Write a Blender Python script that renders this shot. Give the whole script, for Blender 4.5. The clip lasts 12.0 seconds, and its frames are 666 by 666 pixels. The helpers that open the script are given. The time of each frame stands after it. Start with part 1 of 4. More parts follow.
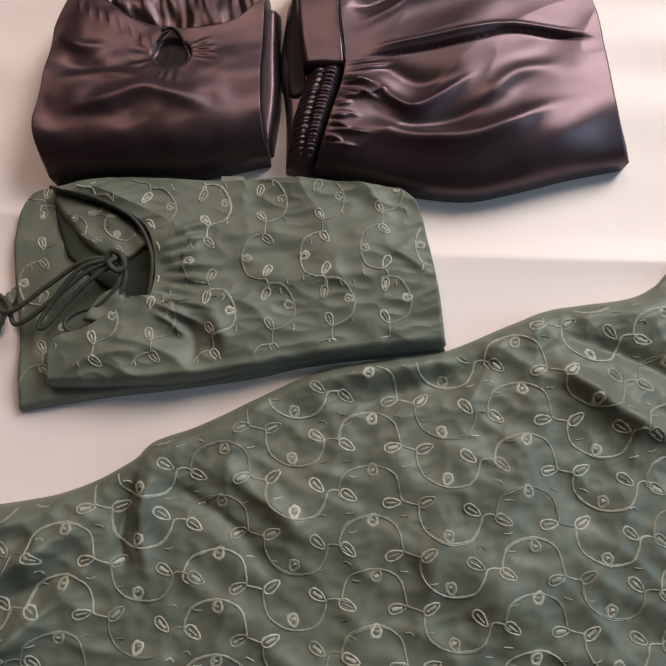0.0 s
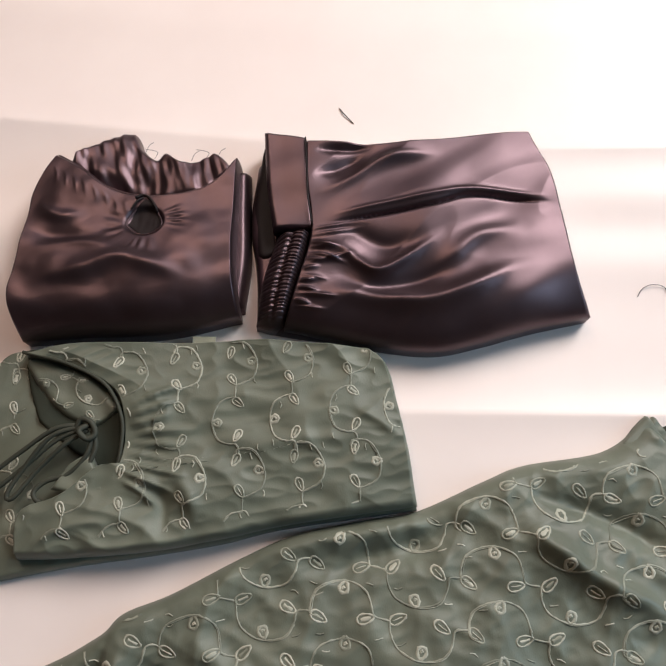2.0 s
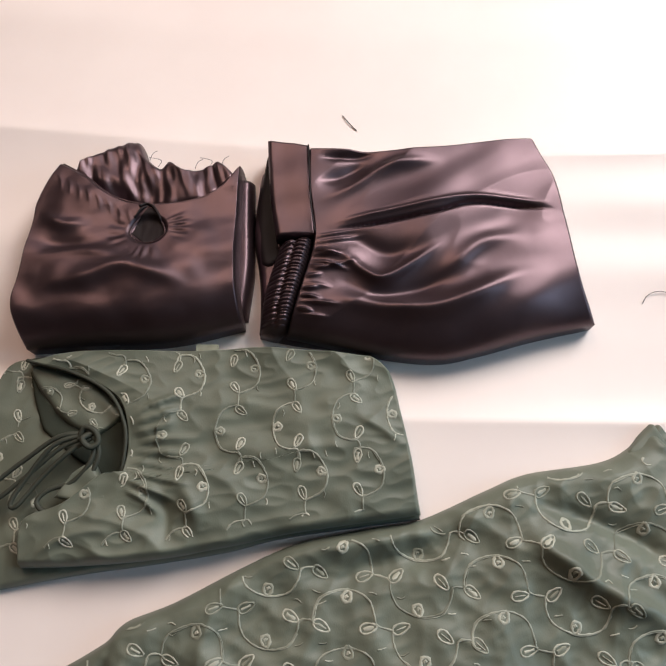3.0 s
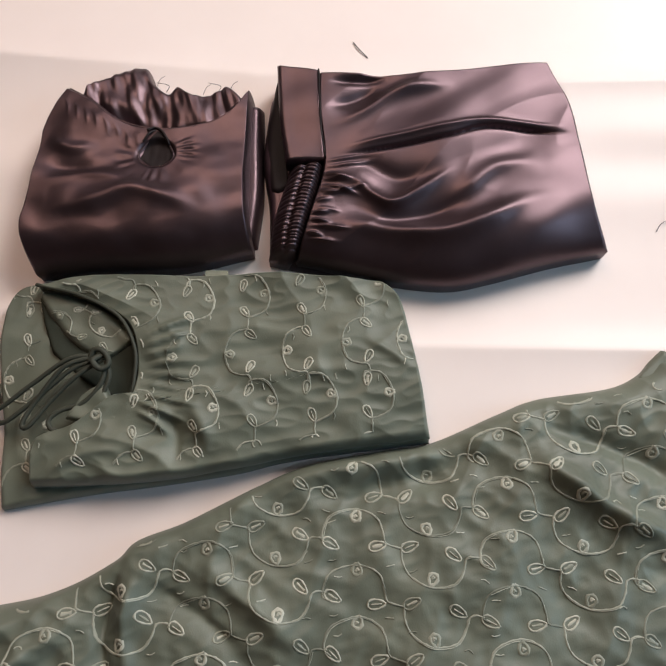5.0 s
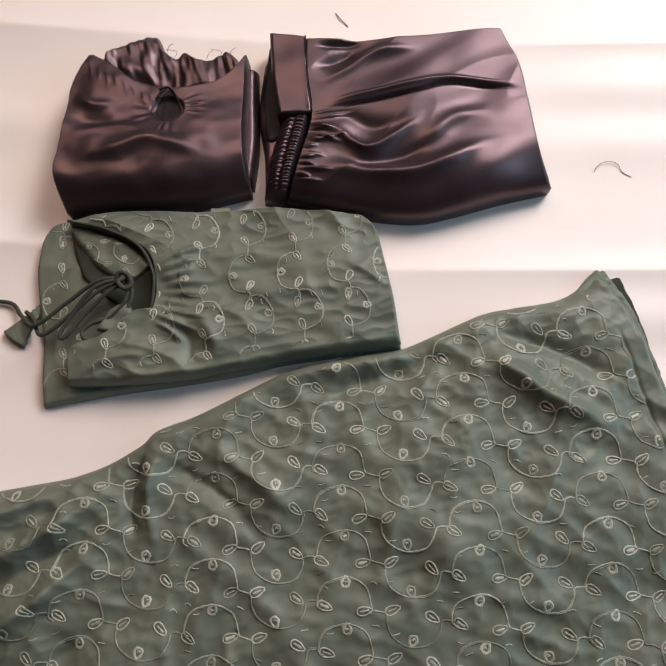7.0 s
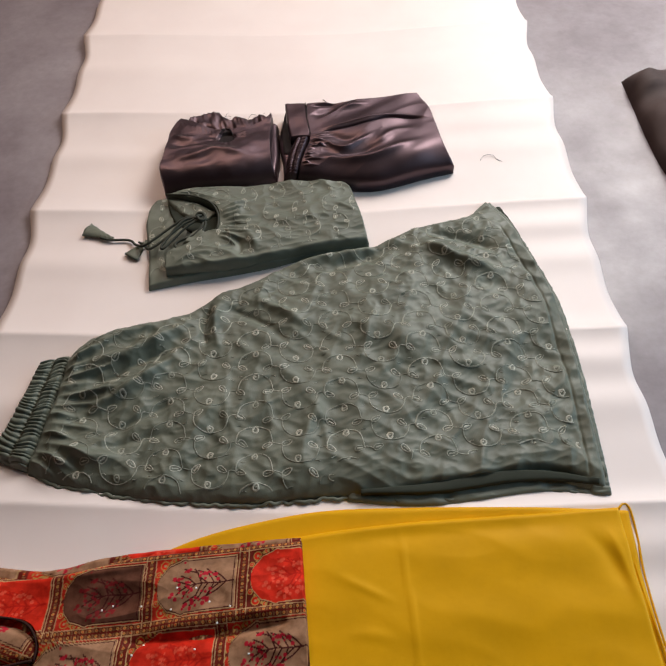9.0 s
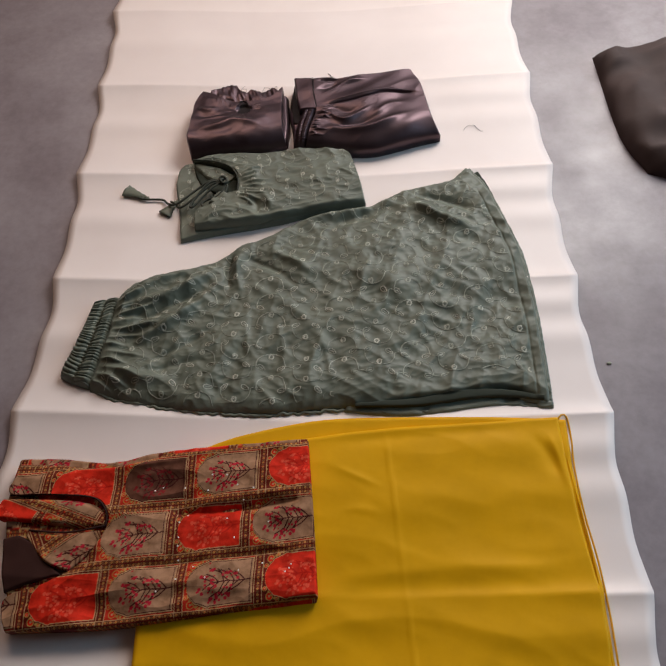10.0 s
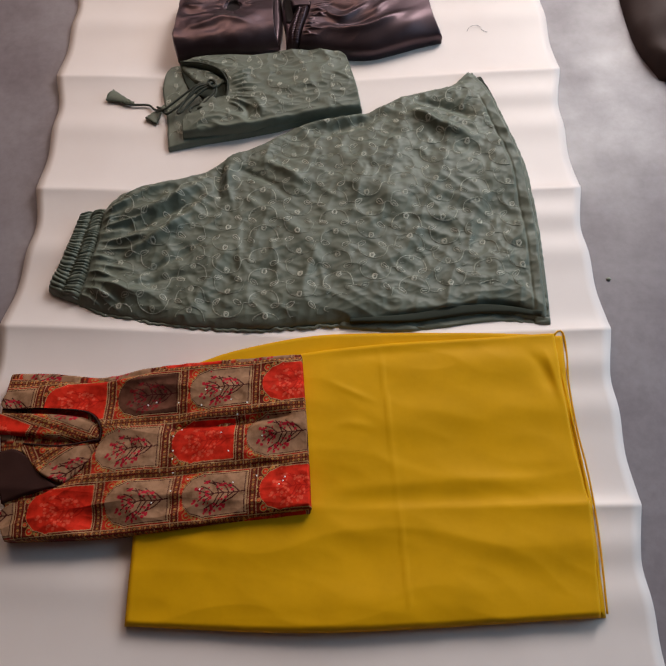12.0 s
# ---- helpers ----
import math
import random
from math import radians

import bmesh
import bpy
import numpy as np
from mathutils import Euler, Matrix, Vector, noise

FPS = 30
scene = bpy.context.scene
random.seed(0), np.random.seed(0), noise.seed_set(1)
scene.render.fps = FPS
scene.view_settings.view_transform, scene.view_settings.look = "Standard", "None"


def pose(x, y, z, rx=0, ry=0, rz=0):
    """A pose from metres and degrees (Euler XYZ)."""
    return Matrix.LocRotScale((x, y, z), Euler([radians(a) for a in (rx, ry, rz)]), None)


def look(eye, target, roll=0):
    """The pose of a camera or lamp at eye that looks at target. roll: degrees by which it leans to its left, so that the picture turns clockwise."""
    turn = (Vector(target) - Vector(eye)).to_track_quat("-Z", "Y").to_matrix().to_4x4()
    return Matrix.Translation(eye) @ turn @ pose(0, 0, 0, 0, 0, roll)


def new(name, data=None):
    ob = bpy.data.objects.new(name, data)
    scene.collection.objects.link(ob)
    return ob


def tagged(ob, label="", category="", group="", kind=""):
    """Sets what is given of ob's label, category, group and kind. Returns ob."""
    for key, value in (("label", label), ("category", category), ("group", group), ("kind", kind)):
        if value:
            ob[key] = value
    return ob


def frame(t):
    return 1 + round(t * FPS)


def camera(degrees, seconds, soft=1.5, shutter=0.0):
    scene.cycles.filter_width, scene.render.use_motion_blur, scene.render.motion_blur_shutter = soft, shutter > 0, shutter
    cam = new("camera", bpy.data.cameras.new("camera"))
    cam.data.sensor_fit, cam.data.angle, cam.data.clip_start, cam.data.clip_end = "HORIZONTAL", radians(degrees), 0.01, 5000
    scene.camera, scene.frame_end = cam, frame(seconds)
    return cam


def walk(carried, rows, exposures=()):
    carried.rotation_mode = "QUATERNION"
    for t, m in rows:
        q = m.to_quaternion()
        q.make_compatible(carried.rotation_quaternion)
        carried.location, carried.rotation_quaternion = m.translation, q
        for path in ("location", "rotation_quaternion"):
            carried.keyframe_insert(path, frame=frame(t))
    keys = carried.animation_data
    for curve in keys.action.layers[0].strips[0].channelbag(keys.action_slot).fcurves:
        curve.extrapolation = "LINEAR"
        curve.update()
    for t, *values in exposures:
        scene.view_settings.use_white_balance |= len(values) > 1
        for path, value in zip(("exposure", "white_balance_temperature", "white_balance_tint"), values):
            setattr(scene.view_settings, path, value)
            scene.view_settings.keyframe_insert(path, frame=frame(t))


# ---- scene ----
cam = camera(52.0, 12.0, soft=1.6)
PATH = [
    (0, (0.096, 0.375, 0.642), (0.048, 0.789, -1.314), -4.6),
    (0.5, (0.098, 0.4, 0.651), (0.042, 0.901, -1.284), -5.0),
    (1, (0.102, 0.426, 0.659), (0.041, 0.949, -1.271), -5.5),
    (1.5, (0.108, 0.444, 0.664), (0.072, 0.99, -1.259), -2.8),
    (2, (0.114, 0.459, 0.67), (0.088, 1.066, -1.235), -1.6),
    (2.5, (0.118, 0.478, 0.678), (0.095, 1.114, -1.218), -1.6),
    (2.7, (0.118, 0.472, 0.675), (0.077, 1.101, -1.223), -3.1),
    (4.5, (0.12, 0.443, 0.662), (0.063, 1.017, -1.253), -4.5),
    (5, (0.114, 0.422, 0.655), (0.053, 0.956, -1.271), -5.3),
    (5.5, (0.116, 0.418, 0.656), (0.059, 0.914, -1.28), -5.7),
    (6, (0.114, 0.403, 0.665), (0.065, 0.898, -1.273), -4.7),
    (6.5, (0.118, 0.364, 0.697), (0.066, 0.859, -1.24), -5.0),
    (7, (0.131, 0.321, 0.755), (0.077, 0.82, -1.181), -5.6),
    (7.2, (0.141, 0.303, 0.781), (0.088, 0.809, -1.153), -5.4),
    (8.8, (0.155, -0.302, 0.901), (0.089, 0.887, -0.706), -5.6),
    (9, (0.152, -0.338, 0.943), (0.089, 0.804, -0.698), -5.4),
    (9.5, (0.164, -0.428, 1.064), (0.082, 0.629, -0.631), -6.3),
    (10, (0.169, -0.483, 1.135), (0.081, 0.538, -0.583), -6.6),
    (10.5, (0.171, -0.478, 1.132), (0.08, 0.469, -0.627), -7.2),
    (11, (0.173, -0.474, 1.129), (0.082, 0.427, -0.654), -7.8),
    (11.5, (0.173, -0.472, 1.121), (0.078, 0.393, -0.68), -8.1),
    (12, (0.169, -0.474, 1.112), (0.087, 0.329, -0.718), -7.2),
]
EXPOSURES = [(0, 0.0), (1.5, 0.12), (2.5, 0.22), (4.5, 0.15), (6.5, 0.12), (8.8, 0.15), (9.5, 0.06), (10.5, -0.17), (11, -0.14), (11.5, -0.06), (12, -0.06)]
walk(cam, [(t, look(eye, target, roll)) for t, eye, target, roll in PATH], EXPOSURES)

# ---- world, lamps, exposure ----
world = bpy.data.worlds.new("sky")
scene.world = world
world.use_nodes = True
wn = world.node_tree.nodes
sky = wn.new("ShaderNodeTexSky")
sky.sky_type, sky.sun_disc, sky.sun_elevation, sky.sun_rotation = "NISHITA", False, radians(40), radians(20)
wn["Background"].inputs["Strength"].default_value = 0.1
world.node_tree.links.new(sky.outputs[0], wn["Background"].inputs["Color"])


def window_lamp(name, eye, target, sx, sy, watts, colour):
    data = bpy.data.lights.new(name, "AREA")
    data.shape, data.size, data.size_y, data.energy, data.color = "RECTANGLE", sx, sy, watts, colour
    ob = new(name, data)
    ob.matrix_world = look(eye, target)
    return ob


window_lamp("window_light", (1.3, 1.97, 1.62), (0.45, 0.3, 0.0), 0.85, 1.15, 56, (1.0, 0.955, 0.92))
# unseen warm lamp, added to give the satin shirt its brown highlights
window_lamp("added_warm_light", (-0.60, 1.97, 2.12), (-0.15, 0.55, 0.0), 0.8, 1.15, 18, (1.0, 0.70, 0.51))
window_lamp("doorway_light", (2.5, 0.35, 1.15), (0.3, 0.1, 0.3), 0.9, 1.7, 23, (0.50, 0.78, 1.0))


# ---- materials ----
def nodes_of(name):
    m = bpy.data.materials.new(name)
    m.use_nodes = True
    return m, m.node_tree.nodes, m.node_tree.links, m.node_tree.nodes["Principled BSDF"]


def noise_tex(n, l, scale, detail=4.0, rough=0.55, stretch=None):
    t = n.new("ShaderNodeTexNoise")
    t.inputs["Scale"].default_value, t.inputs["Detail"].default_value, t.inputs["Roughness"].default_value = scale, detail, rough
    c = n.new("ShaderNodeTexCoord")
    out = c.outputs["Object"]
    if stretch:
        mp = n.new("ShaderNodeMapping")
        mp.inputs["Scale"].default_value = stretch
        l.new(out, mp.inputs["Vector"])
        out = mp.outputs["Vector"]
    l.new(out, t.inputs["Vector"])
    return t.outputs["Fac"]


def ramp(n, l, fac, stops):
    r = n.new("ShaderNodeValToRGB")
    e = r.color_ramp.elements
    while len(e) < len(stops):
        e.new(0.5)
    for el, (p, c) in zip(e, stops):
        el.position, el.color = p, (*c, 1)
    l.new(fac, r.inputs["Fac"])
    return r.outputs["Color"]


def bump(n, l, bsdf, fac, strength, dist):
    b = n.new("ShaderNodeBump")
    b.inputs["Strength"].default_value, b.inputs["Distance"].default_value = strength, dist
    l.new(fac, b.inputs["Height"])
    prev = bsdf.inputs["Normal"].links
    if prev:
        l.new(prev[0].from_socket, b.inputs["Normal"])
    l.new(b.outputs["Normal"], bsdf.inputs["Normal"])


def shade(c, k):
    return tuple(min(1.0, v * k) for v in c)


def fabric(name, c, rough, sheen=0.0, sheen_tint=(1, 1, 1), spec=0.5, weave=1400, var=0.18, soft=0.0008, metal=0.0):
    m, n, l, b = nodes_of(name)
    l.new(ramp(n, l, noise_tex(n, l, 14, 5), [(0.3, shade(c, 1 - var)), (0.7, shade(c, 1 + var))]), b.inputs["Base Color"])
    b.inputs["Roughness"].default_value = rough
    b.inputs["Specular IOR Level"].default_value = spec
    b.inputs["Metallic"].default_value = metal
    b.inputs["Sheen Weight"].default_value = sheen
    b.inputs["Sheen Tint"].default_value = (*sheen_tint, 1)
    b.inputs["Sheen Roughness"].default_value = 0.4
    bump(n, l, b, noise_tex(n, l, 60, 4), 0.5, soft)
    bump(n, l, b, noise_tex(n, l, weave, 1, stretch=(1, 0.35, 1)), 0.25, 0.0003)
    return m


def plain(name, c, rough, metal=0.0, spec=0.5):
    m, n, l, b = nodes_of(name)
    l.new(ramp(n, l, noise_tex(n, l, 120, 3), [(0.3, shade(c, 0.85)), (0.7, shade(c, 1.12))]), b.inputs["Base Color"])
    b.inputs["Roughness"].default_value, b.inputs["Metallic"].default_value, b.inputs["Specular IOR Level"].default_value = rough, metal, spec
    return m


def concrete():
    m, n, l, b = nodes_of("polished_cement")
    mix = n.new("ShaderNodeMix")
    mix.data_type, mix.blend_type = "RGBA", "MULTIPLY"
    mix.inputs["Factor"].default_value = 1.0
    l.new(ramp(n, l, noise_tex(n, l, 3.2, 6, 0.6), [(0.32, (0.175, 0.14, 0.155)), (0.5, (0.25, 0.215, 0.23)), (0.7, (0.32, 0.285, 0.30))]), mix.inputs["A"])
    l.new(ramp(n, l, noise_tex(n, l, 45, 6, 0.7), [(0.35, (0.86, 0.84, 0.85)), (0.65, (1, 1, 1))]), mix.inputs["B"])
    l.new(mix.outputs["Result"], b.inputs["Base Color"])
    l.new(ramp(n, l, noise_tex(n, l, 9, 4), [(0.3, (0.38,) * 3), (0.7, (0.55,) * 3)]), b.inputs["Roughness"])
    bump(n, l, b, noise_tex(n, l, 25, 5), 0.2, 0.001)
    return m


def vinyl():
    m, n, l, b = nodes_of("pinkish_white_vinyl")
    l.new(ramp(n, l, noise_tex(n, l, 5, 5), [(0.3, (0.76, 0.665, 0.635)), (0.7, (0.81, 0.72, 0.69))]), b.inputs["Base Color"])
    b.inputs["Roughness"].default_value, b.inputs["Specular IOR Level"].default_value = 0.5, 0.35
    bump(n, l, b, noise_tex(n, l, 18, 3), 0.25, 0.001)
    return m


def printed():
    m, n, l, b = nodes_of("block_printed_cotton")
    a = n.new("ShaderNodeAttribute")
    a.attribute_name = "print"
    mix = n.new("ShaderNodeMix")
    mix.data_type, mix.blend_type = "RGBA", "MULTIPLY"
    mix.inputs["Factor"].default_value = 1.0
    l.new(a.outputs["Color"], mix.inputs["A"])
    l.new(ramp(n, l, noise_tex(n, l, 60, 5), [(0.3, (0.5, 0.46, 0.42)), (0.62, (1, 1, 1))]), mix.inputs["B"])
    l.new(mix.outputs["Result"], b.inputs["Base Color"])
    b.inputs["Roughness"].default_value, b.inputs["Specular IOR Level"].default_value = 0.6, 0.06
    bump(n, l, b, noise_tex(n, l, 70, 4), 0.4, 0.0007)
    bump(n, l, b, noise_tex(n, l, 1400, 1), 0.2, 0.0003)
    return m


def thread(name, dark, pale):
    """Stitching whose strands differ in shade."""
    m, n, l, b = nodes_of(name)
    g = n.new("ShaderNodeNewGeometry")
    l.new(ramp(n, l, g.outputs["Random Per Island"], [(0.0, dark), (1.0, pale)]), b.inputs["Base Color"])
    b.inputs["Roughness"].default_value, b.inputs["Specular IOR Level"].default_value = 0.5, 0.35
    bump(n, l, b, noise_tex(n, l, 900, 2), 0.4, 0.0004)
    return m


FLOOR = concrete()
VINYL = vinyl()
WALL = plain("peach_wall_paint", (0.20, 0.13, 0.10), 0.8)
CEIL = plain("ceiling_paint", (0.13, 0.105, 0.09), 0.85)
GREEN = fabric("green_satin_cotton", (0.115, 0.128, 0.098), 0.50, 0.06, (0.8, 0.9, 0.9), 0.36, var=0.16, soft=0.0004)
# darkened green: shade painted in neck opening and lower fold; also the under hem
GREEN_DARK = fabric("dark_green_inside_and_shade", (0.035, 0.04, 0.03), 0.85, spec=0.15)
CORD = fabric("green_cord", (0.042, 0.045, 0.034), 0.65, spec=0.25)
THREAD = thread("pale_green_thread", (0.19, 0.20, 0.155), (0.41, 0.41, 0.34))
VINE = thread("grey_green_thread", (0.12, 0.13, 0.10), (0.32, 0.33, 0.27))
SATIN = fabric("aubergine_satin", (0.094, 0.064, 0.072), 0.415, 0.0, (1, 1, 1), 0.3, 1800, 0.15, 0.00015, metal=0.9)
# near-black satin: shade painted inside keyhole and waistband; also ties and waist seam
SATIN_DARK = fabric("dark_satin_and_shade", (0.012, 0.008, 0.009), 0.6, spec=0.2)
YELLOW = fabric("mustard_crepe", (0.65, 0.328, 0.003), 0.55, 0.0, (1, 0.8, 0.4), 0.1, 1300, 0.07, 0.0006)
PRINT = printed()
PRINT_IN = fabric("brown_lining", (0.035, 0.012, 0.009), 0.8, spec=0.15)
STUD = plain("white_bead", (0.85, 0.84, 0.82), 0.25)
LINT = plain("dark_lint", (0.12, 0.1, 0.1), 0.8)
TAG = plain("woven_tag", (0.25, 0.26, 0.2), 0.7)
BROWN = fabric("dark_brown_stand_in", (0.045, 0.025, 0.022), 0.8)


# ---- building tools ----
def part(name, data, material, parent=None, label=""):
    ob = new(name, data)
    if material:
        data.materials.append(material)
    if parent:
        ob.parent = parent
    return tagged(ob, label=label)


def thing(name, label, category, group="", kind=""):
    return tagged(new(name), label, category, group, kind)


def mesh_from(name, verts, faces, smooth=True):
    me = bpy.data.meshes.new(name)
    me.from_pydata([tuple(map(float, v)) for v in verts], [], faces)
    if smooth:
        me.polygons.foreach_set("use_smooth", [True] * len(me.polygons))
    me.update()
    return me


def box(name, lo, hi, bevel=0.0):
    bm = bmesh.new()
    bmesh.ops.create_cube(bm, size=1)
    for v in bm.verts:
        v.co = Vector([lo[i] + (v.co[i] + 0.5) * (hi[i] - lo[i]) for i in range(3)])
    if bevel:
        bmesh.ops.bevel(bm, geom=bm.edges[:], offset=bevel, segments=2, affect="EDGES")
    me = bpy.data.meshes.new(name)
    bm.to_mesh(me)
    bm.free()
    return me


def spline(pts, n):
    """Catmull-Rom through the points, resampled to n points at even steps of length."""
    p = np.array(pts, float)
    p = np.vstack([2 * p[0] - p[1], p, 2 * p[-1] - p[-2]])
    t = np.linspace(0, 1, 16, endpoint=False)[:, None]
    out = []
    for i in range(1, len(p) - 2):
        a, b, c, d = p[i - 1:i + 3]
        out.append(0.5 * (2 * b + (c - a) * t + (2 * a - 5 * b + 4 * c - d) * t ** 2 + (3 * b - a - 3 * c + d) * t ** 3))
    q = np.vstack(out + [p[-2:-1]])
    s = np.r_[0, np.cumsum(np.linalg.norm(np.diff(q, axis=0), axis=1))]
    return np.stack([np.interp(np.linspace(0, s[-1], n), s, q[:, k]) for k in range(q.shape[1])], 1)


def steps(n, k=0.45):
    t = np.linspace(0, 1, n)
    return t - k * np.sin(2 * np.pi * t) / (2 * np.pi)


def pleats(v, count, seed):
    """Uneven gathers along v: round backs and sharp valleys, 0 to 1."""
    rng = random.Random(seed)
    knots = np.cumsum([0.0] + [rng.uniform(0.5, 1.6) for _ in range(count)])
    tall = np.array([rng.uniform(0.55, 1.0) for _ in range(count + 2)])
    phase = np.interp(v, knots / knots[-1], np.arange(count + 1))
    return np.abs(np.sin(np.pi * phase)) ** 0.6 * tall[np.clip(phase.astype(int), 0, count)]


class Patch:
    """A piece of cloth between four border curves. bottom and top run to the right, left and right run up."""

    def __init__(self, bottom, right, top, left, nu, nv):
        self.u, self.v = steps(nu), steps(nv)
        grid = [spline(p, 400) for p in (bottom, right, top, left)]
        e = np.linspace(0, 1, 400)
        pick = lambda c, s: np.stack([np.interp(s, e, c[:, 0]), np.interp(s, e, c[:, 1])], -1)
        b, t = pick(grid[0], self.u)[None], pick(grid[2], self.u)[None]
        r, l = pick(grid[1], self.v)[:, None], pick(grid[3], self.v)[:, None]
        U, V = np.meshgrid(self.u, self.v)
        self.U, self.V = U, V
        u, v = U[..., None], V[..., None]
        c00, c10, c01, c11 = (b[0, 0] + l[0, 0]) / 2, (b[0, -1] + r[0, 0]) / 2, (t[0, 0] + l[-1, 0]) / 2, (t[0, -1] + r[-1, 0]) / 2
        xy = (1 - v) * b + v * t + (1 - u) * l + u * r - ((1 - u) * (1 - v) * c00 + u * (1 - v) * c10 + (1 - u) * v * c01 + u * v * c11)
        self.X, self.Y = xy[..., 0], xy[..., 1]
        length = lambda c: np.linalg.norm(np.diff(c, axis=0), axis=1).sum()
        self.w = (1 - V) * length(grid[0]) + V * length(grid[2])
        self.h = (1 - U) * length(grid[3]) + U * length(grid[1])
        self.Z = np.zeros_like(self.X)
        self.base = np.zeros_like(self.X)

    def round(self, height, radius=(0.02, 0.02, 0.02, 0.02)):
        """Cushion height with rounded borders: radius at left, right, bottom, top."""
        d = (self.U * self.w, (1 - self.U) * self.w, self.V * self.h, (1 - self.V) * self.h)
        k = np.ones_like(self.X)
        for a, r in zip(d, radius):
            q = np.clip(a / r, 0, 1)
            k = k * np.sqrt(1 - (1 - q) ** 2)
        self.k = k
        self.Z = self.Z + height * k
        return self

    def ridge(self, pts, width, height, keep=0.2):
        """A fold along a line: a soft crest (or a groove, below 0) that fades to its ends."""
        c = spline(pts, 40)
        d = np.full(self.X.shape, 9.0)
        s = np.zeros_like(self.X)
        for i in range(len(c) - 1):
            a, ab = c[i], c[i + 1] - c[i]
            t = np.clip(((self.X - a[0]) * ab[0] + (self.Y - a[1]) * ab[1]) / (ab @ ab + 1e-12), 0, 1)
            q = np.hypot(self.X - a[0] - t * ab[0], self.Y - a[1] - t * ab[1])
            near = q < d
            d = np.where(near, q, d)
            s = np.where(near, (i + t) / (len(c) - 1), s)
        fade = np.clip(np.minimum(s, 1 - s) / (0.5 * (1 - keep) + 1e-6), 0, 1)
        self.Z = self.Z + height * (1 + (d / width) ** 2) ** -1.5 * (fade * fade * (3 - 2 * fade))
        return self

    def wrinkle(self, size, amount, stretch=(1, 1), turn=0.0, sharp=False, seed=0.0):
        a = radians(turn)
        x, y = self.X * math.cos(a) + self.Y * math.sin(a), -self.X * math.sin(a) + self.Y * math.cos(a)
        f = np.array([noise.noise((p / (size * stretch[0]) + seed, q / (size * stretch[1]), seed)) for p, q in zip(x.ravel(), y.ravel())]).reshape(x.shape)
        if sharp:
            f = 0.55 - np.abs(f) * 1.6
        self.Z = self.Z + amount * f * self.k ** 0.5
        return self

    def mesh(self, name, floor=0.0, lift=0.0, drop=0.007, ride=0.0):
        nv, nu = self.X.shape
        z = np.maximum(self.Z, 0.0006) + floor + lift + ride * sheet_height(self.X, self.Y)
        self.top = z
        v = np.stack([self.X, self.Y, z], -1).reshape(-1, 3)
        f = [(j * nu + i, j * nu + i + 1, (j + 1) * nu + i + 1, (j + 1) * nu + i) for j in range(nv - 1) for i in range(nu - 1)]
        loop = [i for i in range(nu)] + [j * nu + nu - 1 for j in range(1, nv)] + [(nv - 1) * nu + i for i in range(nu - 2, -1, -1)] + [j * nu for j in range(nv - 2, 0, -1)]
        low = v[loop].copy()
        low[:, 2] = floor if lift == 0 else floor + max(0.0, lift - drop)
        n0 = len(v)
        m = len(loop)
        f += [(loop[k], n0 + k, n0 + (k + 1) % m, loop[(k + 1) % m]) for k in range(m)]
        f.append(tuple(n0 + k for k in range(m))[::-1])
        return mesh_from(name, np.vstack([v, low]), f)

    def at(self, u, v, lift=0.0):
        """Points on the cloth at u, v (arrays)."""
        iu, iv = np.interp(u, self.u, np.arange(len(self.u))), np.interp(v, self.v, np.arange(len(self.v)))
        i, j = np.minimum(iu.astype(int), len(self.u) - 2), np.minimum(iv.astype(int), len(self.v) - 2)
        fu, fv = iu - i, iv - j
        mixed = [(g[j, i] * (1 - fu) + g[j, i + 1] * fu) * (1 - fv) + (g[j + 1, i] * (1 - fu) + g[j + 1, i + 1] * fu) * fv for g in (self.X, self.Y, self.top)]
        return np.stack(mixed, -1) + np.array([0, 0, lift])


def tube(path, radius, sides=8, taper=None):
    """Vertices and faces of a closed round cord along 3D points."""
    p = np.array(path, float)
    n = len(p)
    t = np.gradient(p, axis=0)
    t /= np.linalg.norm(t, axis=1)[:, None] + 1e-12
    up = np.array([0, 0, 1.0])
    a = np.cross(t, up)
    a /= np.linalg.norm(a, axis=1)[:, None] + 1e-9
    b = np.cross(a, t)
    r = radius * (np.ones(n) if taper is None else np.interp(np.linspace(0, 1, n), np.linspace(0, 1, len(taper)), taper))
    ang = np.linspace(0, 2 * np.pi, sides, endpoint=False)
    v = (p[:, None] + r[:, None, None] * (np.cos(ang)[None, :, None] * a[:, None] + np.sin(ang)[None, :, None] * b[:, None])).reshape(-1, 3)
    f = [(i * sides + k, i * sides + (k + 1) % sides, (i + 1) * sides + (k + 1) % sides, (i + 1) * sides + k) for i in range(n - 1) for k in range(sides)]
    f += [tuple(range(sides))[::-1], tuple((n - 1) * sides + k for k in range(sides))]
    return v, f


def cord(name, pts, radius, material, parent, n=60, sides=8, taper=None, label=""):
    v, f = tube(spline(pts, n), radius, sides, taper)
    return part(name, mesh_from(name, v, f), material, parent, label)


# ---- embroidery ----
from mathutils import kdtree


def leaf(cx, cy, turn, long=0.0056, wide=0.0029):
    t = np.linspace(0, 2 * np.pi, 15)
    x, y = long * np.cos(t), wide * np.sin(t) * (1 - 0.35 * np.cos(t))
    c, s = math.cos(turn), math.sin(turn)
    return np.stack([cx + c * x - s * y, cy + s * x + c * y], 1)


def arc(cx, cy, r, a, b, n=18):
    t = np.radians(np.linspace(a, b, n))
    return np.stack([cx + r * np.cos(t), cy + r * np.sin(t)], 1)


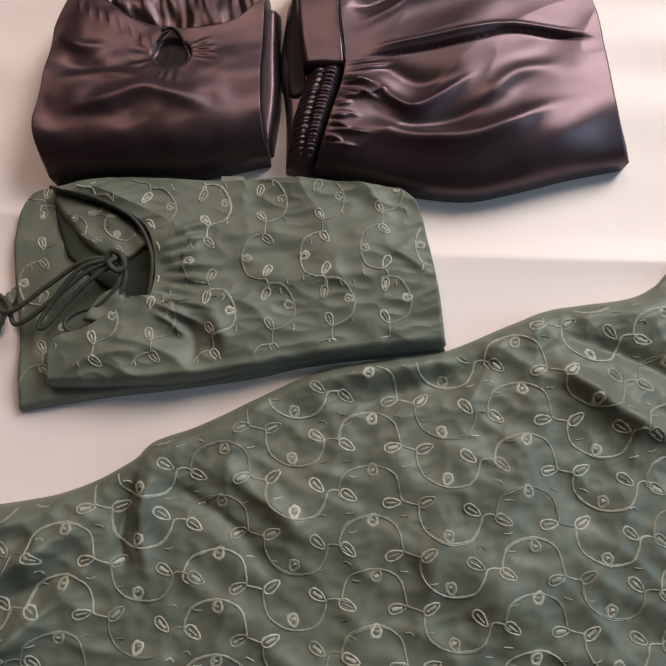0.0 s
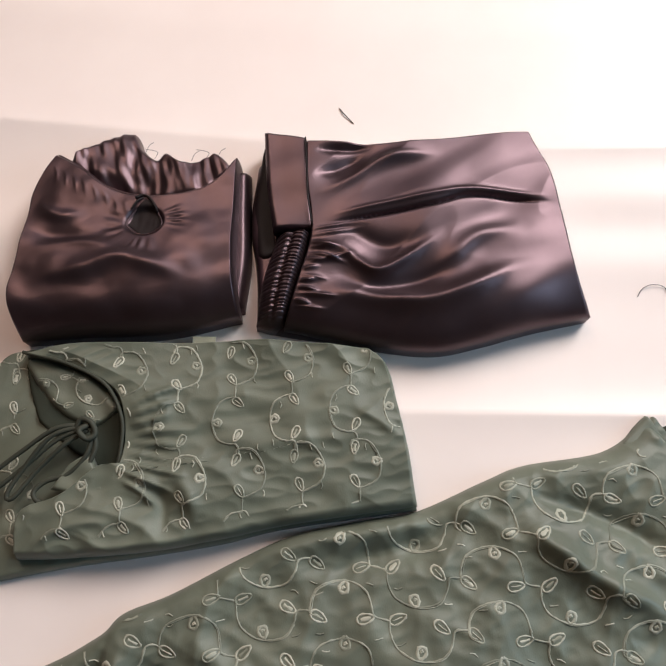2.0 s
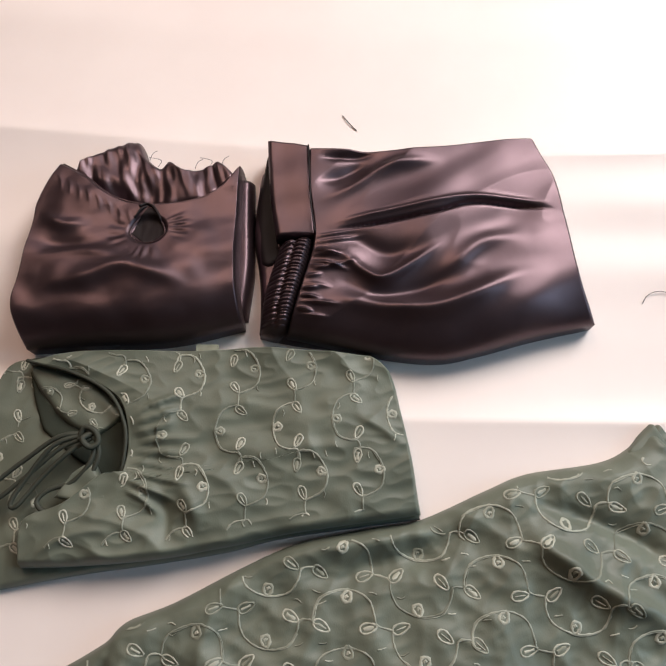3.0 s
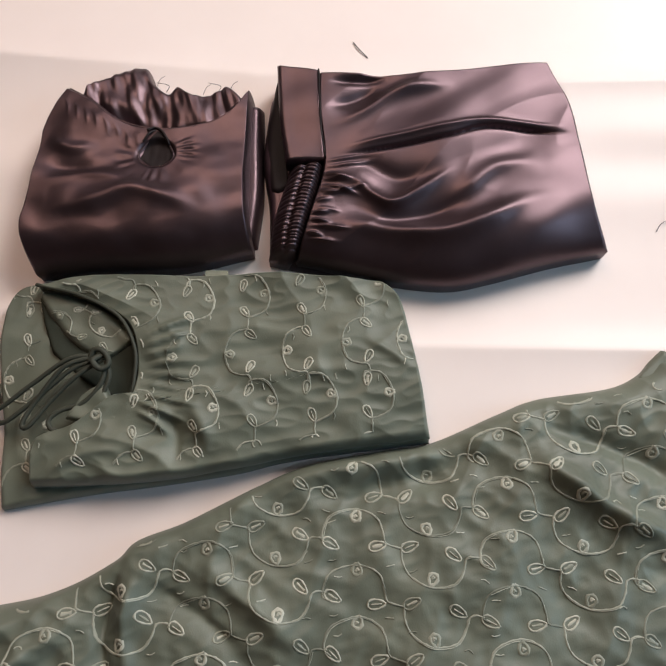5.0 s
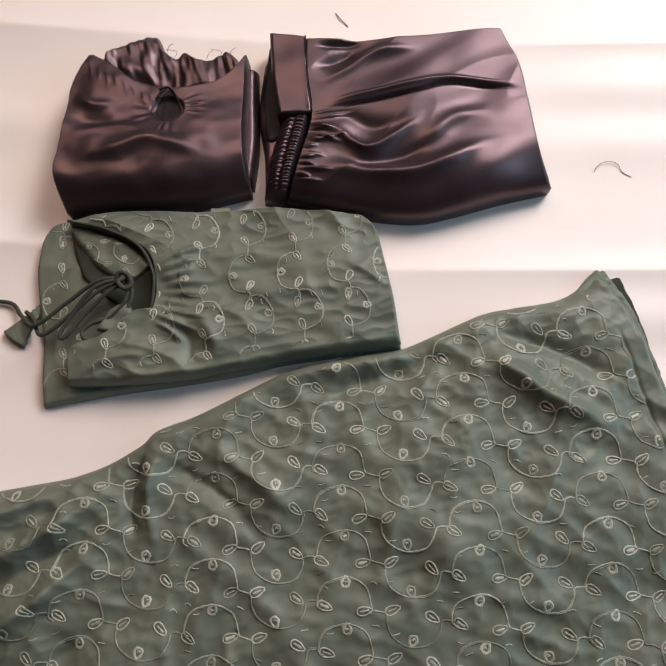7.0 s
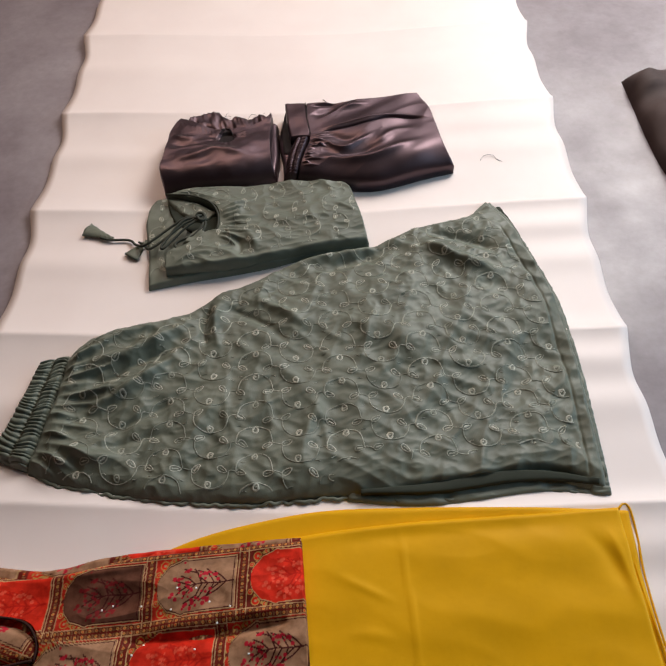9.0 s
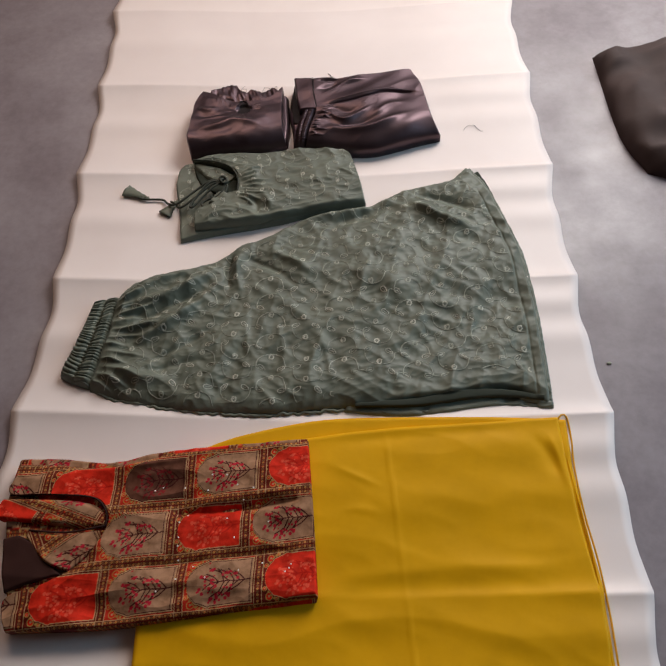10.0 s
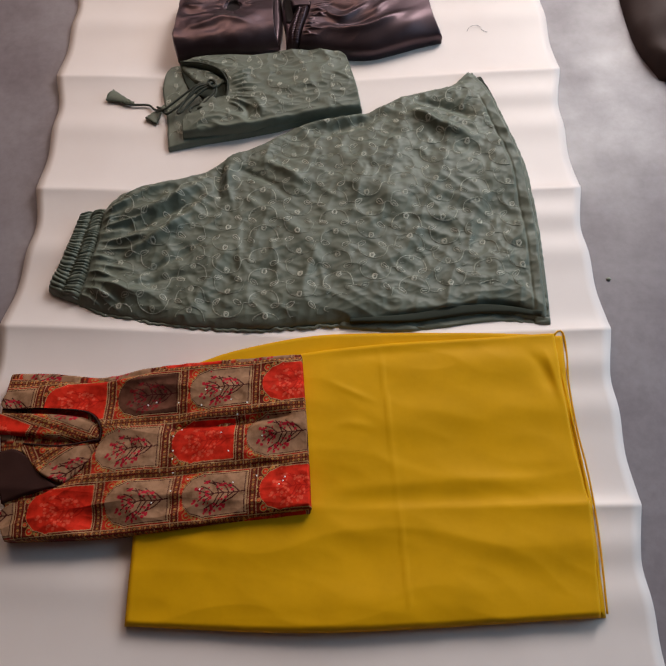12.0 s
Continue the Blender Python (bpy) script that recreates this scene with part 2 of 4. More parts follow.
UNIT = 0.136 / 540
SKIRT_AT, SKIRT_ALONG, SKIRT_DOWN = (0.119, 0.428), (0.135, -0.014), (0.002, -0.0445)
TUNIC_AT, TUNIC_ALONG, TUNIC_DOWN = (-0.012, 0.521), (0.012, -0.104), (0.0535, 0.006)


def motif(rng):
    """One repeat of the vine, along x: a loop that arches up, a loop that hangs down, a rosette in each, and two pairs of
    eyelet leaves where they meet. Lines, half-width of the stitch, and whether it is a thick pale one."""
    shift = lambda pts: [(x * UNIT, (y + 0.11 * x) * UNIT) for x, y in pts]
    jig = lambda: rng.uniform(-5, 5)
    lines = []
    for pts in ([(-80, -100), (-105, -82), (-88, -12), (0, 20), (78, -10), (108, -78), (112, -98), (140, -106), (170, -112)],
                [(172, -112), (180, -160), (212, -205), (282, -236), (358, -226), (386, -182), (392, -142), (420, -136), (440, -140)]):
        q = [(x + 0.6 * jig(), y + 0.6 * jig()) for x, y in pts]
        lines.append((spline(shift(q), 34), 0.0009, False))
        # a second strand that wanders beside the first
        a = rng.randrange(0, 3)
        q = [(x + 2 + 0.3 * jig(), y - 2 + 0.3 * jig()) for x, y in pts[a:a + 6]]
        lines.append((spline(shift(q), 22), 0.0005, False))
    for x, y, turn in ((85, -108, 15), (196, -102, 32), (353, -126, -38), (466, -154, -30)):
        cx, cy = shift([(x + jig(), y + jig())])[0]
        t = radians(turn + rng.uniform(-12, 12)) + 0.11
        lines.append((leaf(cx, cy, t, 0.0078, 0.0040), 0.00085, True))
        core = np.array([(cx + k * 0.0045 * math.cos(t), cy + k * 0.0045 * math.sin(t)) for k in (-1, -0.3, 0.4, 1)])
        lines.append((core, rng.choice((0.0006, 0.0010, 0.0015)), True))
    for x, y, flip in ((0, 0, 1), (282, -212, -1)):
        cx, cy = shift([(x + jig(), y + jig())])[0]
        lines.append((leaf(cx, cy, flip * 1.5 + rng.uniform(-0.4, 0.4), 0.0050, 0.0038), 0.0014, True))
        lines.append((arc(cx + rng.uniform(-0.001, 0.001), cy - flip * 0.001, 0.0010, 0, 250, 7), 0.0012, rng.random() < 0.5))
    # short stitches that stand off the vine
    for x, y in ((-95, 20), (100, 5), (215, -185), (395, -235), (-70, -25)):
        if rng.random() < 0.75:
            x, y = x + 3 * jig(), y + 3 * jig()
            lines.append((spline(shift([(x - 14, y + jig()), (x, y + jig()), (x + 14, y + 2 * jig())]), 5), 0.0006, rng.random() < 0.4))
    return lines


def flat_lookup(patch):
    """Finds the cloth's height, and its u and v, over a place of the floor."""
    tree = kdtree.KDTree(patch.X.size)
    x, y, z, u, v = (a.ravel() for a in (patch.X, patch.Y, patch.top, patch.U, patch.V))
    for i in range(patch.X.size):
        tree.insert((x[i], y[i], 0.0), i)
    tree.balance()

    def find(p):
        near = tree.find_n((p[0], p[1], 0.0), 4)
        w = [1 / (d + 1e-5) for _, _, d in near]
        i = near[0][1]
        return sum(k * z[j] for k, (_, j, _) in zip(w, near)) / sum(w), u[i], v[i], near[0][2]

    return find


def embroider(patch, parent, origin, along, down, repeats, rows, keep, seed, size=1.0):
    """The vine as raised stitches over a patch: thin vines, and thick eyelets. A repeat stands every `along`, a row every
    `down` (metres on the floor), counted from origin; each is laid over the folds where it falls."""
    rng = random.Random(seed)
    find = flat_lookup(patch)
    along, down = np.array(along), np.array(down)
    e1 = along / np.linalg.norm(along)
    e2 = np.array([-e1[1], e1[0]])
    lo, hi = (patch.X.min() - 0.03, patch.Y.min() - 0.03), (patch.X.max() + 0.03, patch.Y.max() + 0.03)
    sets = {"vines": ([], []), "eyelets": ([], [])}
    for r in range(*rows):
        for c in range(*repeats):
            o = np.array(origin) + c * along + r * down + np.array([rng.uniform(-0.002, 0.002), rng.uniform(-0.002, 0.002)])
            lines = motif(rng)
            mid = o + (e1 * 0.045 - e2 * 0.02) * size
            if not (lo[0] - 0.08 < mid[0] < hi[0] + 0.08 and lo[1] - 0.05 < mid[1] < hi[1] + 0.05):
                continue
            for line, half, pale in lines:
                verts, faces = sets["eyelets" if pale else "vines"]
                q = o + size * (line[:, :1] * e1 + line[:, 1:] * e2)
                got = np.array([find(p) for p in q])
                ok = (got[:, 3] < 0.003) & keep(got[:, 1], got[:, 2])
                runs = np.split(np.arange(len(ok)), np.flatnonzero(np.diff(ok.astype(int))) + 1)
                run = max((k for k in runs if ok[k[0]]), key=len, default=())
                if len(run) < 4:
                    continue
                q = q[run[0]:run[-1] + 1]
                d = np.gradient(q, axis=0)
                d /= np.linalg.norm(d, axis=1)[:, None] + 1e-9
                side = np.stack([-d[:, 1], d[:, 0]], 1) * half * (1 + 0.35 * np.sin(np.arange(len(q)) * 2.4 + rng.uniform(0, 6)))[:, None]
                n0 = len(verts)
                for m, lift in ((-1, 0.0), (0, 0.0009), (1, 0.0)):
                    verts.extend((p[0], p[1], find(p)[0] + lift + 0.0002) for p in q + m * side)
                n = len(q)
                faces += [(n0 + j * n + i, n0 + j * n + i + 1, n0 + (j + 1) * n + i + 1, n0 + (j + 1) * n + i) for j in (0, 1) for i in range(n - 1)]
    for kind, mat, label in (("vines", VINE, "thin grey green stitched vines"), ("eyelets", THREAD, "pale stitched eyelet leaves and rosettes")):
        if sets[kind][0]:
            ob = part("stitching" if kind == "vines" else "embroidery", mesh_from(kind, *sets[kind]), mat, parent, label)
            tagged(ob, kind="stuff")


# ---- the room ----
tagged(part("floor", box("floor", (-3.0, -3.0, -0.1), (2.75, 2.0, -0.002)), FLOOR), "grey mauve polished cement floor with faint stains", "floor", kind="structure")
tagged(part("ceiling", box("ceiling", (-3.0, -3.0, 2.8), (2.75, 2.0, 2.9)), CEIL), "plain matt painted ceiling", "ceiling", kind="structure")
tagged(part("wall_west", box("wall_west", (-3.15, -3.0, -0.1), (-3.0, 2.0, 2.9)), WALL), "plain peach painted wall", "wall", kind="structure")
tagged(part("wall_south", box("wall_south", (-3.15, -3.15, -0.1), (2.9, -3.0, 2.9)), WALL), "plain peach painted wall", "wall", kind="structure")


def wall_with_opening(name, axis, at, lo, hi, a0, a1, z0, z1):
    verts_boxes = [(lo, a0, -0.1, 2.9), (a1, hi, -0.1, 2.9), (a0, a1, z1, 2.9)] + ([(a0, a1, -0.1, z0)] if z0 > 0 else [])
    bm = bmesh.new()
    for p, q, r, s in verts_boxes:
        g = bmesh.ops.create_cube(bm, size=1)["verts"]
        for v in g:
            along, thick, up = p + (v.co.x + 0.5) * (q - p), at + (v.co.y + 0.5) * 0.15, r + (v.co.z + 0.5) * (s - r)
            v.co = (along, thick, up) if axis == "x" else (thick, along, up)
    bmesh.ops.recalc_face_normals(bm, faces=bm.faces[:])
    me = bpy.data.meshes.new(name)
    bm.to_mesh(me)
    bm.free()
    return tagged(part(name, me, WALL), "plain peach painted wall with an opening", "wall", kind="structure")


wall_with_opening("wall_north", "x", 2.075, -3.15, 2.9, -1.05, 1.85, 0.85, 2.76)
wall_with_opening("wall_east", "y", 2.825, -3.0, 2.0, -0.2, 0.9, 0.0, 2.1)


# ---- the vinyl sheet ----
def sheet_height(x, y):
    """Sharp crests where the sheet had been folded, and soft swells between them."""
    s = (y - 0.075 * np.maximum(0.15 - x, 0) + 0.002) / 0.296
    q = s - np.floor(s)
    crest = 0.012 * np.exp(-(1 - q) / 0.12) + 0.012 * np.exp(-q / (0.05 + 0.10 * np.clip(-x / 0.4, 0, 1)))
    mid = 0.006 * np.exp(-((q - 0.80) / 0.10) ** 2) * np.clip((x - 0.2) / 0.2, 0, 1) + 0.0045 * np.exp(-((q - 0.55) / 0.11) ** 2) + 0.003 * np.sin(2 * np.pi * s * 0.37 + 2 * x)
    side = 0.42 + 0.58 * np.clip((np.abs(x - 0.06) - 0.12) / 0.28, 0, 1)
    return (crest + mid + 0.003) * side + 0.001


nx, ny = 64, 760
across, gy = np.meshgrid(np.linspace(0, 1, nx), np.linspace(-0.95, 1.62, ny))
west = np.interp(gy, [-0.95, -0.04, 0.1, 0.34, 0.63, 1.62], [-0.510, -0.486, -0.472, -0.459, -0.461, -0.47])
gx = west + (0.589 - west) * across
gz = sheet_height(gx, gy)
ripple = (gy - 0.075 * np.maximum(0.15 - gx, 0) + 0.002) / 0.296
edge_wave = (0.0045 * np.cos(2 * np.pi * ripple - 0.6) + 0.003 * np.cos(4 * np.pi * ripple) + 0.002 * np.sin(gy * 9 + 2)) * (2 * across - 1) * np.abs(2 * across - 1) ** 5
sv = np.stack([gx + edge_wave, gy, gz], -1).reshape(-1, 3)
sf = [(j * nx + i, j * nx + i + 1, (j + 1) * nx + i + 1, (j + 1) * nx + i) for j in range(ny - 1) for i in range(nx - 1)]
sheet = part("vinyl_sheet", mesh_from("vinyl_sheet", sv, sf), VINYL)
solid = sheet.modifiers.new("thickness", "SOLIDIFY")
solid.thickness, solid.offset = 0.0009, 1.0
tagged(sheet, "pinkish white vinyl sheet with fold creases, spread on the floor", "sheet")


def ground(x, y):
    return float(sheet_height(np.array(x), np.array(y)))


# ---- green skirt laid flat ----
def green_skirt():
    root = thing("skirt", "green embroidered flared skirt with gathered elastic waist, laid flat", "skirt")
    p = Patch(bottom=[(-0.352, 0.085), (-0.30, 0.062), (-0.242, 0.049), (-0.145, 0.030), (-0.022, 0.021), (0.121, 0.027), (0.262, 0.021), (0.403, 0.034), (0.495, 0.012)],
              right=[(0.495, 0.012), (0.499, 0.142), (0.499, 0.248), (0.493, 0.344), (0.474, 0.428), (0.443, 0.530), (0.408, 0.584)],
              top=[(-0.318, 0.282), (-0.273, 0.328), (-0.160, 0.354), (-0.100, 0.384), (-0.080, 0.403), (-0.038, 0.420), (0.024, 0.452), (0.073, 0.473), (0.142, 0.488), (0.187, 0.496), (0.252, 0.525), (0.290, 0.540), (0.365, 0.554), (0.408, 0.584)],
              left=[(-0.352, 0.085), (-0.338, 0.14), (-0.328, 0.20), (-0.318, 0.278)], nu=430, nv=270)
    p.round(0.022, (0.016, 0.010, 0.048, 0.022))
    p.wrinkle(0.17, 0.009, (1.8, 1), 35, seed=3.1)
    p.wrinkle(0.075, 0.0045, (2.6, 1), 40, seed=7.7)
    p.wrinkle(0.044, 0.0060, (2.8, 1), 68, True, seed=1.3)
    p.wrinkle(0.032, 0.0042, (2.4, 1), -30, True, seed=6.1)
    p.wrinkle(0.024, 0.0019, (1.3, 1), 80, True, seed=8.8)
    p.wrinkle(0.013, 0.0014, (1.5, 1), 15, True, seed=4.3)
    # the long folds that run out from the waist, and the deep tuck near the top edge
    p.ridge([(-0.30, 0.25), (-0.20, 0.28), (-0.10, 0.35)], 0.012, 0.015)
    p.ridge([(-0.29, 0.16), (-0.19, 0.22), (-0.11, 0.31)], 0.010, 0.012)
    p.ridge([(-0.27, 0.12), (-0.18, 0.16), (-0.10, 0.22)], 0.010, -0.008)
    p.ridge([(-0.31, 0.20), (-0.20, 0.22), (-0.11, 0.27)], 0.016, 0.008)
    p.ridge([(-0.32, 0.13), (-0.25, 0.10), (-0.17, 0.09)], 0.014, 0.010)
    p.ridge([(-0.33, 0.24), (-0.25, 0.30), (-0.14, 0.345)], 0.011, 0.010)
    p.ridge([(-0.30, 0.19), (-0.22, 0.245), (-0.12, 0.30)], 0.009, -0.009)
    p.ridge([(-0.28, 0.09), (-0.20, 0.12), (-0.08, 0.14)], 0.010, -0.006)
    p.ridge([(-0.06, 0.30), (0.03, 0.24), (0.10, 0.16)], 0.016, 0.006)
    p.ridge([(-0.09, 0.38), (0.0, 0.33), (0.05, 0.27)], 0.010, -0.007)
    p.ridge([(0.0, 0.22), (0.02, 0.14), (0.01, 0.06)], 0.008, 0.004)
    p.ridge([(-0.06, 0.24), (-0.05, 0.15), (-0.06, 0.07)], 0.008, 0.004)
    p.ridge([(0.08, 0.20), (0.10, 0.13), (0.11, 0.06)], 0.008, 0.004)
    for k in range(13):
        y0, a = 0.098 + 0.0145 * k, radians(-32 + 5.5 * k)
        x0, far = -0.342 + 0.0022 * k, 0.05 + 0.07 * ((k * 7) % 5) / 4
        p.ridge([(x0, y0), (x0 + 0.5 * far * math.cos(a), y0 + 0.4 * far * math.sin(a)), (x0 + far * math.cos(a), y0 + far * math.sin(a))], 0.0034 + 0.0012 * (k % 3), 0.011 * (1 if k % 2 else 0.55), 0.0)
    p.ridge([(-0.085, 0.39), (-0.10, 0.33), (-0.09, 0.28)], 0.007, -0.012)
    p.ridge([(-0.070, 0.39), (-0.080, 0.33), (-0.065, 0.27)], 0.008, 0.010)
    p.ridge([(-0.04, 0.40), (0.02, 0.36), (0.09, 0.30)], 0.012, 0.009)
    p.ridge([(0.06, 0.44), (0.15, 0.455), (0.26, 0.49)], 0.018, -0.014)
    p.ridge([(0.26, 0.50), (0.34, 0.44), (0.42, 0.40)], 0.013, 0.017)
    p.ridge([(0.28, 0.515), (0.36, 0.49), (0.43, 0.45)], 0.013, -0.016)
    p.ridge([(0.12, 0.33), (0.2, 0.30), (0.3, 0.24)], 0.03, 0.009)
    p.ridge([(0.20, 0.030), (0.30, 0.034), (0.40, 0.047), (0.485, 0.032)], 0.0065, -0.020, 0.5)
    p.ridge([(0.18, 0.043), (0.30, 0.047), (0.40, 0.060), (0.485, 0.046)], 0.006, 0.003)
    p.ridge([(0.0, 0.435), (0.08, 0.466), (0.19, 0.485), (0.25, 0.515)], 0.014, 0.010)
    p.ridge([(0.472, 0.03), (0.476, 0.142), (0.474, 0.248), (0.468, 0.344), (0.447, 0.43), (0.42, 0.52)], 0.0025, -0.0025, 0.9)
    part("body", p.mesh("skirt_body", 0.004), GREEN, root)
    embroider(p, root, SKIRT_AT, SKIRT_ALONG, SKIRT_DOWN, (-5, 5), (-8, 14), lambda u, v: (v > 0.03 + 0.07 * (u > 0.55)) & (v < 0.985) & (u > 0.03) & (u < 0.965), 11)
    # gathered elastic waist
    w = Patch(bottom=[(-0.409, 0.112), (-0.385, 0.098), (-0.345, 0.082)], right=[(-0.345, 0.082), (-0.332, 0.14), (-0.322, 0.20), (-0.311, 0.287)],
              top=[(-0.366, 0.274), (-0.34, 0.282), (-0.311, 0.287)], left=[(-0.409, 0.112), (-0.392, 0.163), (-0.377, 0.225), (-0.366, 0.274)], nu=36, nv=260)
    w.round(0.027, (0.010, 0.012, 0.02, 0.012))
    lean = np.clip(w.V + 0.022 * np.sin(w.U * 5) + 0.008 * np.sin(w.V * 21 + w.U * 7), 0, 1)
    gather = np.where(w.U < 0.5, pleats(lean, 27, 5), pleats(lean, 31, 8))
    w.Z = w.Z + w.k * (0.0065 * gather - 0.005 - 0.006 * np.exp(-((w.U - 0.5) / 0.07) ** 2) - 0.004 * np.exp(-((w.U - 0.95) / 0.06) ** 2))
    part("waistband", w.mesh("waistband", 0.004), GREEN, root, "gathered dark green elastic waistband")
    # stitched hem strip along the wide end
    h = Patch(bottom=[(0.470, 0.012), (0.500, 0.008)], right=[(0.500, 0.008), (0.505, 0.142), (0.505, 0.248), (0.499, 0.344), (0.480, 0.430), (0.449, 0.534), (0.416, 0.590)],
              top=[(0.392, 0.575), (0.416, 0.590)], left=[(0.470, 0.012), (0.474, 0.142), (0.472, 0.248), (0.465, 0.344), (0.446, 0.425), (0.42, 0.520), (0.392, 0.575)], nu=14, nv=160)
    h.round(0.013, (0.006, 0.004, 0.006, 0.006)).wrinkle(0.02, 0.003, seed=2.2).wrinkle(0.010, 0.004, (1.6, 0.7), 0, True, seed=2.9)
    part("hem", h.mesh("hem", 0.004), GREEN, root)
    # the turned-up corner of the hem
    t = Patch(bottom=[(0.375, 0.545), (0.41, 0.53), (0.44, 0.528)], right=[(0.44, 0.528), (0.430, 0.556), (0.409, 0.589)], top=[(0.385, 0.564), (0.397, 0.578), (0.409, 0.589)],
              left=[(0.375, 0.545), (0.379, 0.556), (0.385, 0.564)], nu=16, nv=20)
    t.round(0.007, (0.004, 0.004, 0.006, 0.004)).wrinkle(0.03, 0.004, seed=17)
    part("turned_corner", t.mesh("turned_corner", 0.012), GREEN, root, "turned-up corner of the hem")
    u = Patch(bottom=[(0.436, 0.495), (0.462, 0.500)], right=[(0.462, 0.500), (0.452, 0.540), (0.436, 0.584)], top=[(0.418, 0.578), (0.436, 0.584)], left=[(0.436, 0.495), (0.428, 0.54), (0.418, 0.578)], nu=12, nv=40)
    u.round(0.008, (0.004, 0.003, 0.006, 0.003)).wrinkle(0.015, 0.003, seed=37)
    part("under_hem", u.mesh("under_hem", 0.004), GREEN_DARK, root, "darker under layer of the hem")
    # the lower layer that shows below the front edge
    lo = Patch(bottom=[(0.13, 0.020), (0.25, 0.006), (0.40, 0.020), (0.485, 0.010)], right=[(0.485, 0.010), (0.485, 0.06)], top=[(0.13, 0.06), (0.3, 0.07), (0.485, 0.06)], left=[(0.13, 0.020), (0.13, 0.06)], nu=120, nv=12)
    lo.round(0.008, (0.01, 0.01, 0.004, 0.01)).wrinkle(0.02, 0.004, seed=4.0)
    part("lower_layer", lo.mesh("lower_layer", 0.004), GREEN, root)
    # dark strip laid on the cloth as the shade in the open lower fold
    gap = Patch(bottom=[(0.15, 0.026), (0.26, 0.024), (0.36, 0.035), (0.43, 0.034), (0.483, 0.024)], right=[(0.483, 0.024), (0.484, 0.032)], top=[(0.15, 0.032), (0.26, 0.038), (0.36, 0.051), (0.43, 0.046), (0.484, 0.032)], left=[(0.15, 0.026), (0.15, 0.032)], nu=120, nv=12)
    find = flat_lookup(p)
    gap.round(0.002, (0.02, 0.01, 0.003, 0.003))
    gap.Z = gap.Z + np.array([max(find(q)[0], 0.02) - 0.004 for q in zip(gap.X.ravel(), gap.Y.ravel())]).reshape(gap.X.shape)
    part("fold_shade", gap.mesh("fold_shade", 0.004), GREEN_DARK, root, "dark strip for the shade in the open lower fold")
    edge = spline([(-0.345, 0.084), (-0.30, 0.061), (-0.242, 0.049), (-0.145, 0.030), (-0.022, 0.020), (0.121, 0.024), (0.262, 0.016), (0.403, 0.026), (0.49, 0.012)], 420)
    beat = np.array([noise.noise((k * 0.16, 3.3, 1.0)) for k in range(420)]), np.array([noise.noise((k * 0.11, 8.3, 2.0)) for k in range(420)])
    v, f = tube(np.c_[edge[:, 0], edge[:, 1] + 0.005 * beat[0], 0.008 + 0.004 * beat[1]], 0.0030, 8)
    part("edge_piping", mesh_from("edge_piping", v, f), GREEN, root)


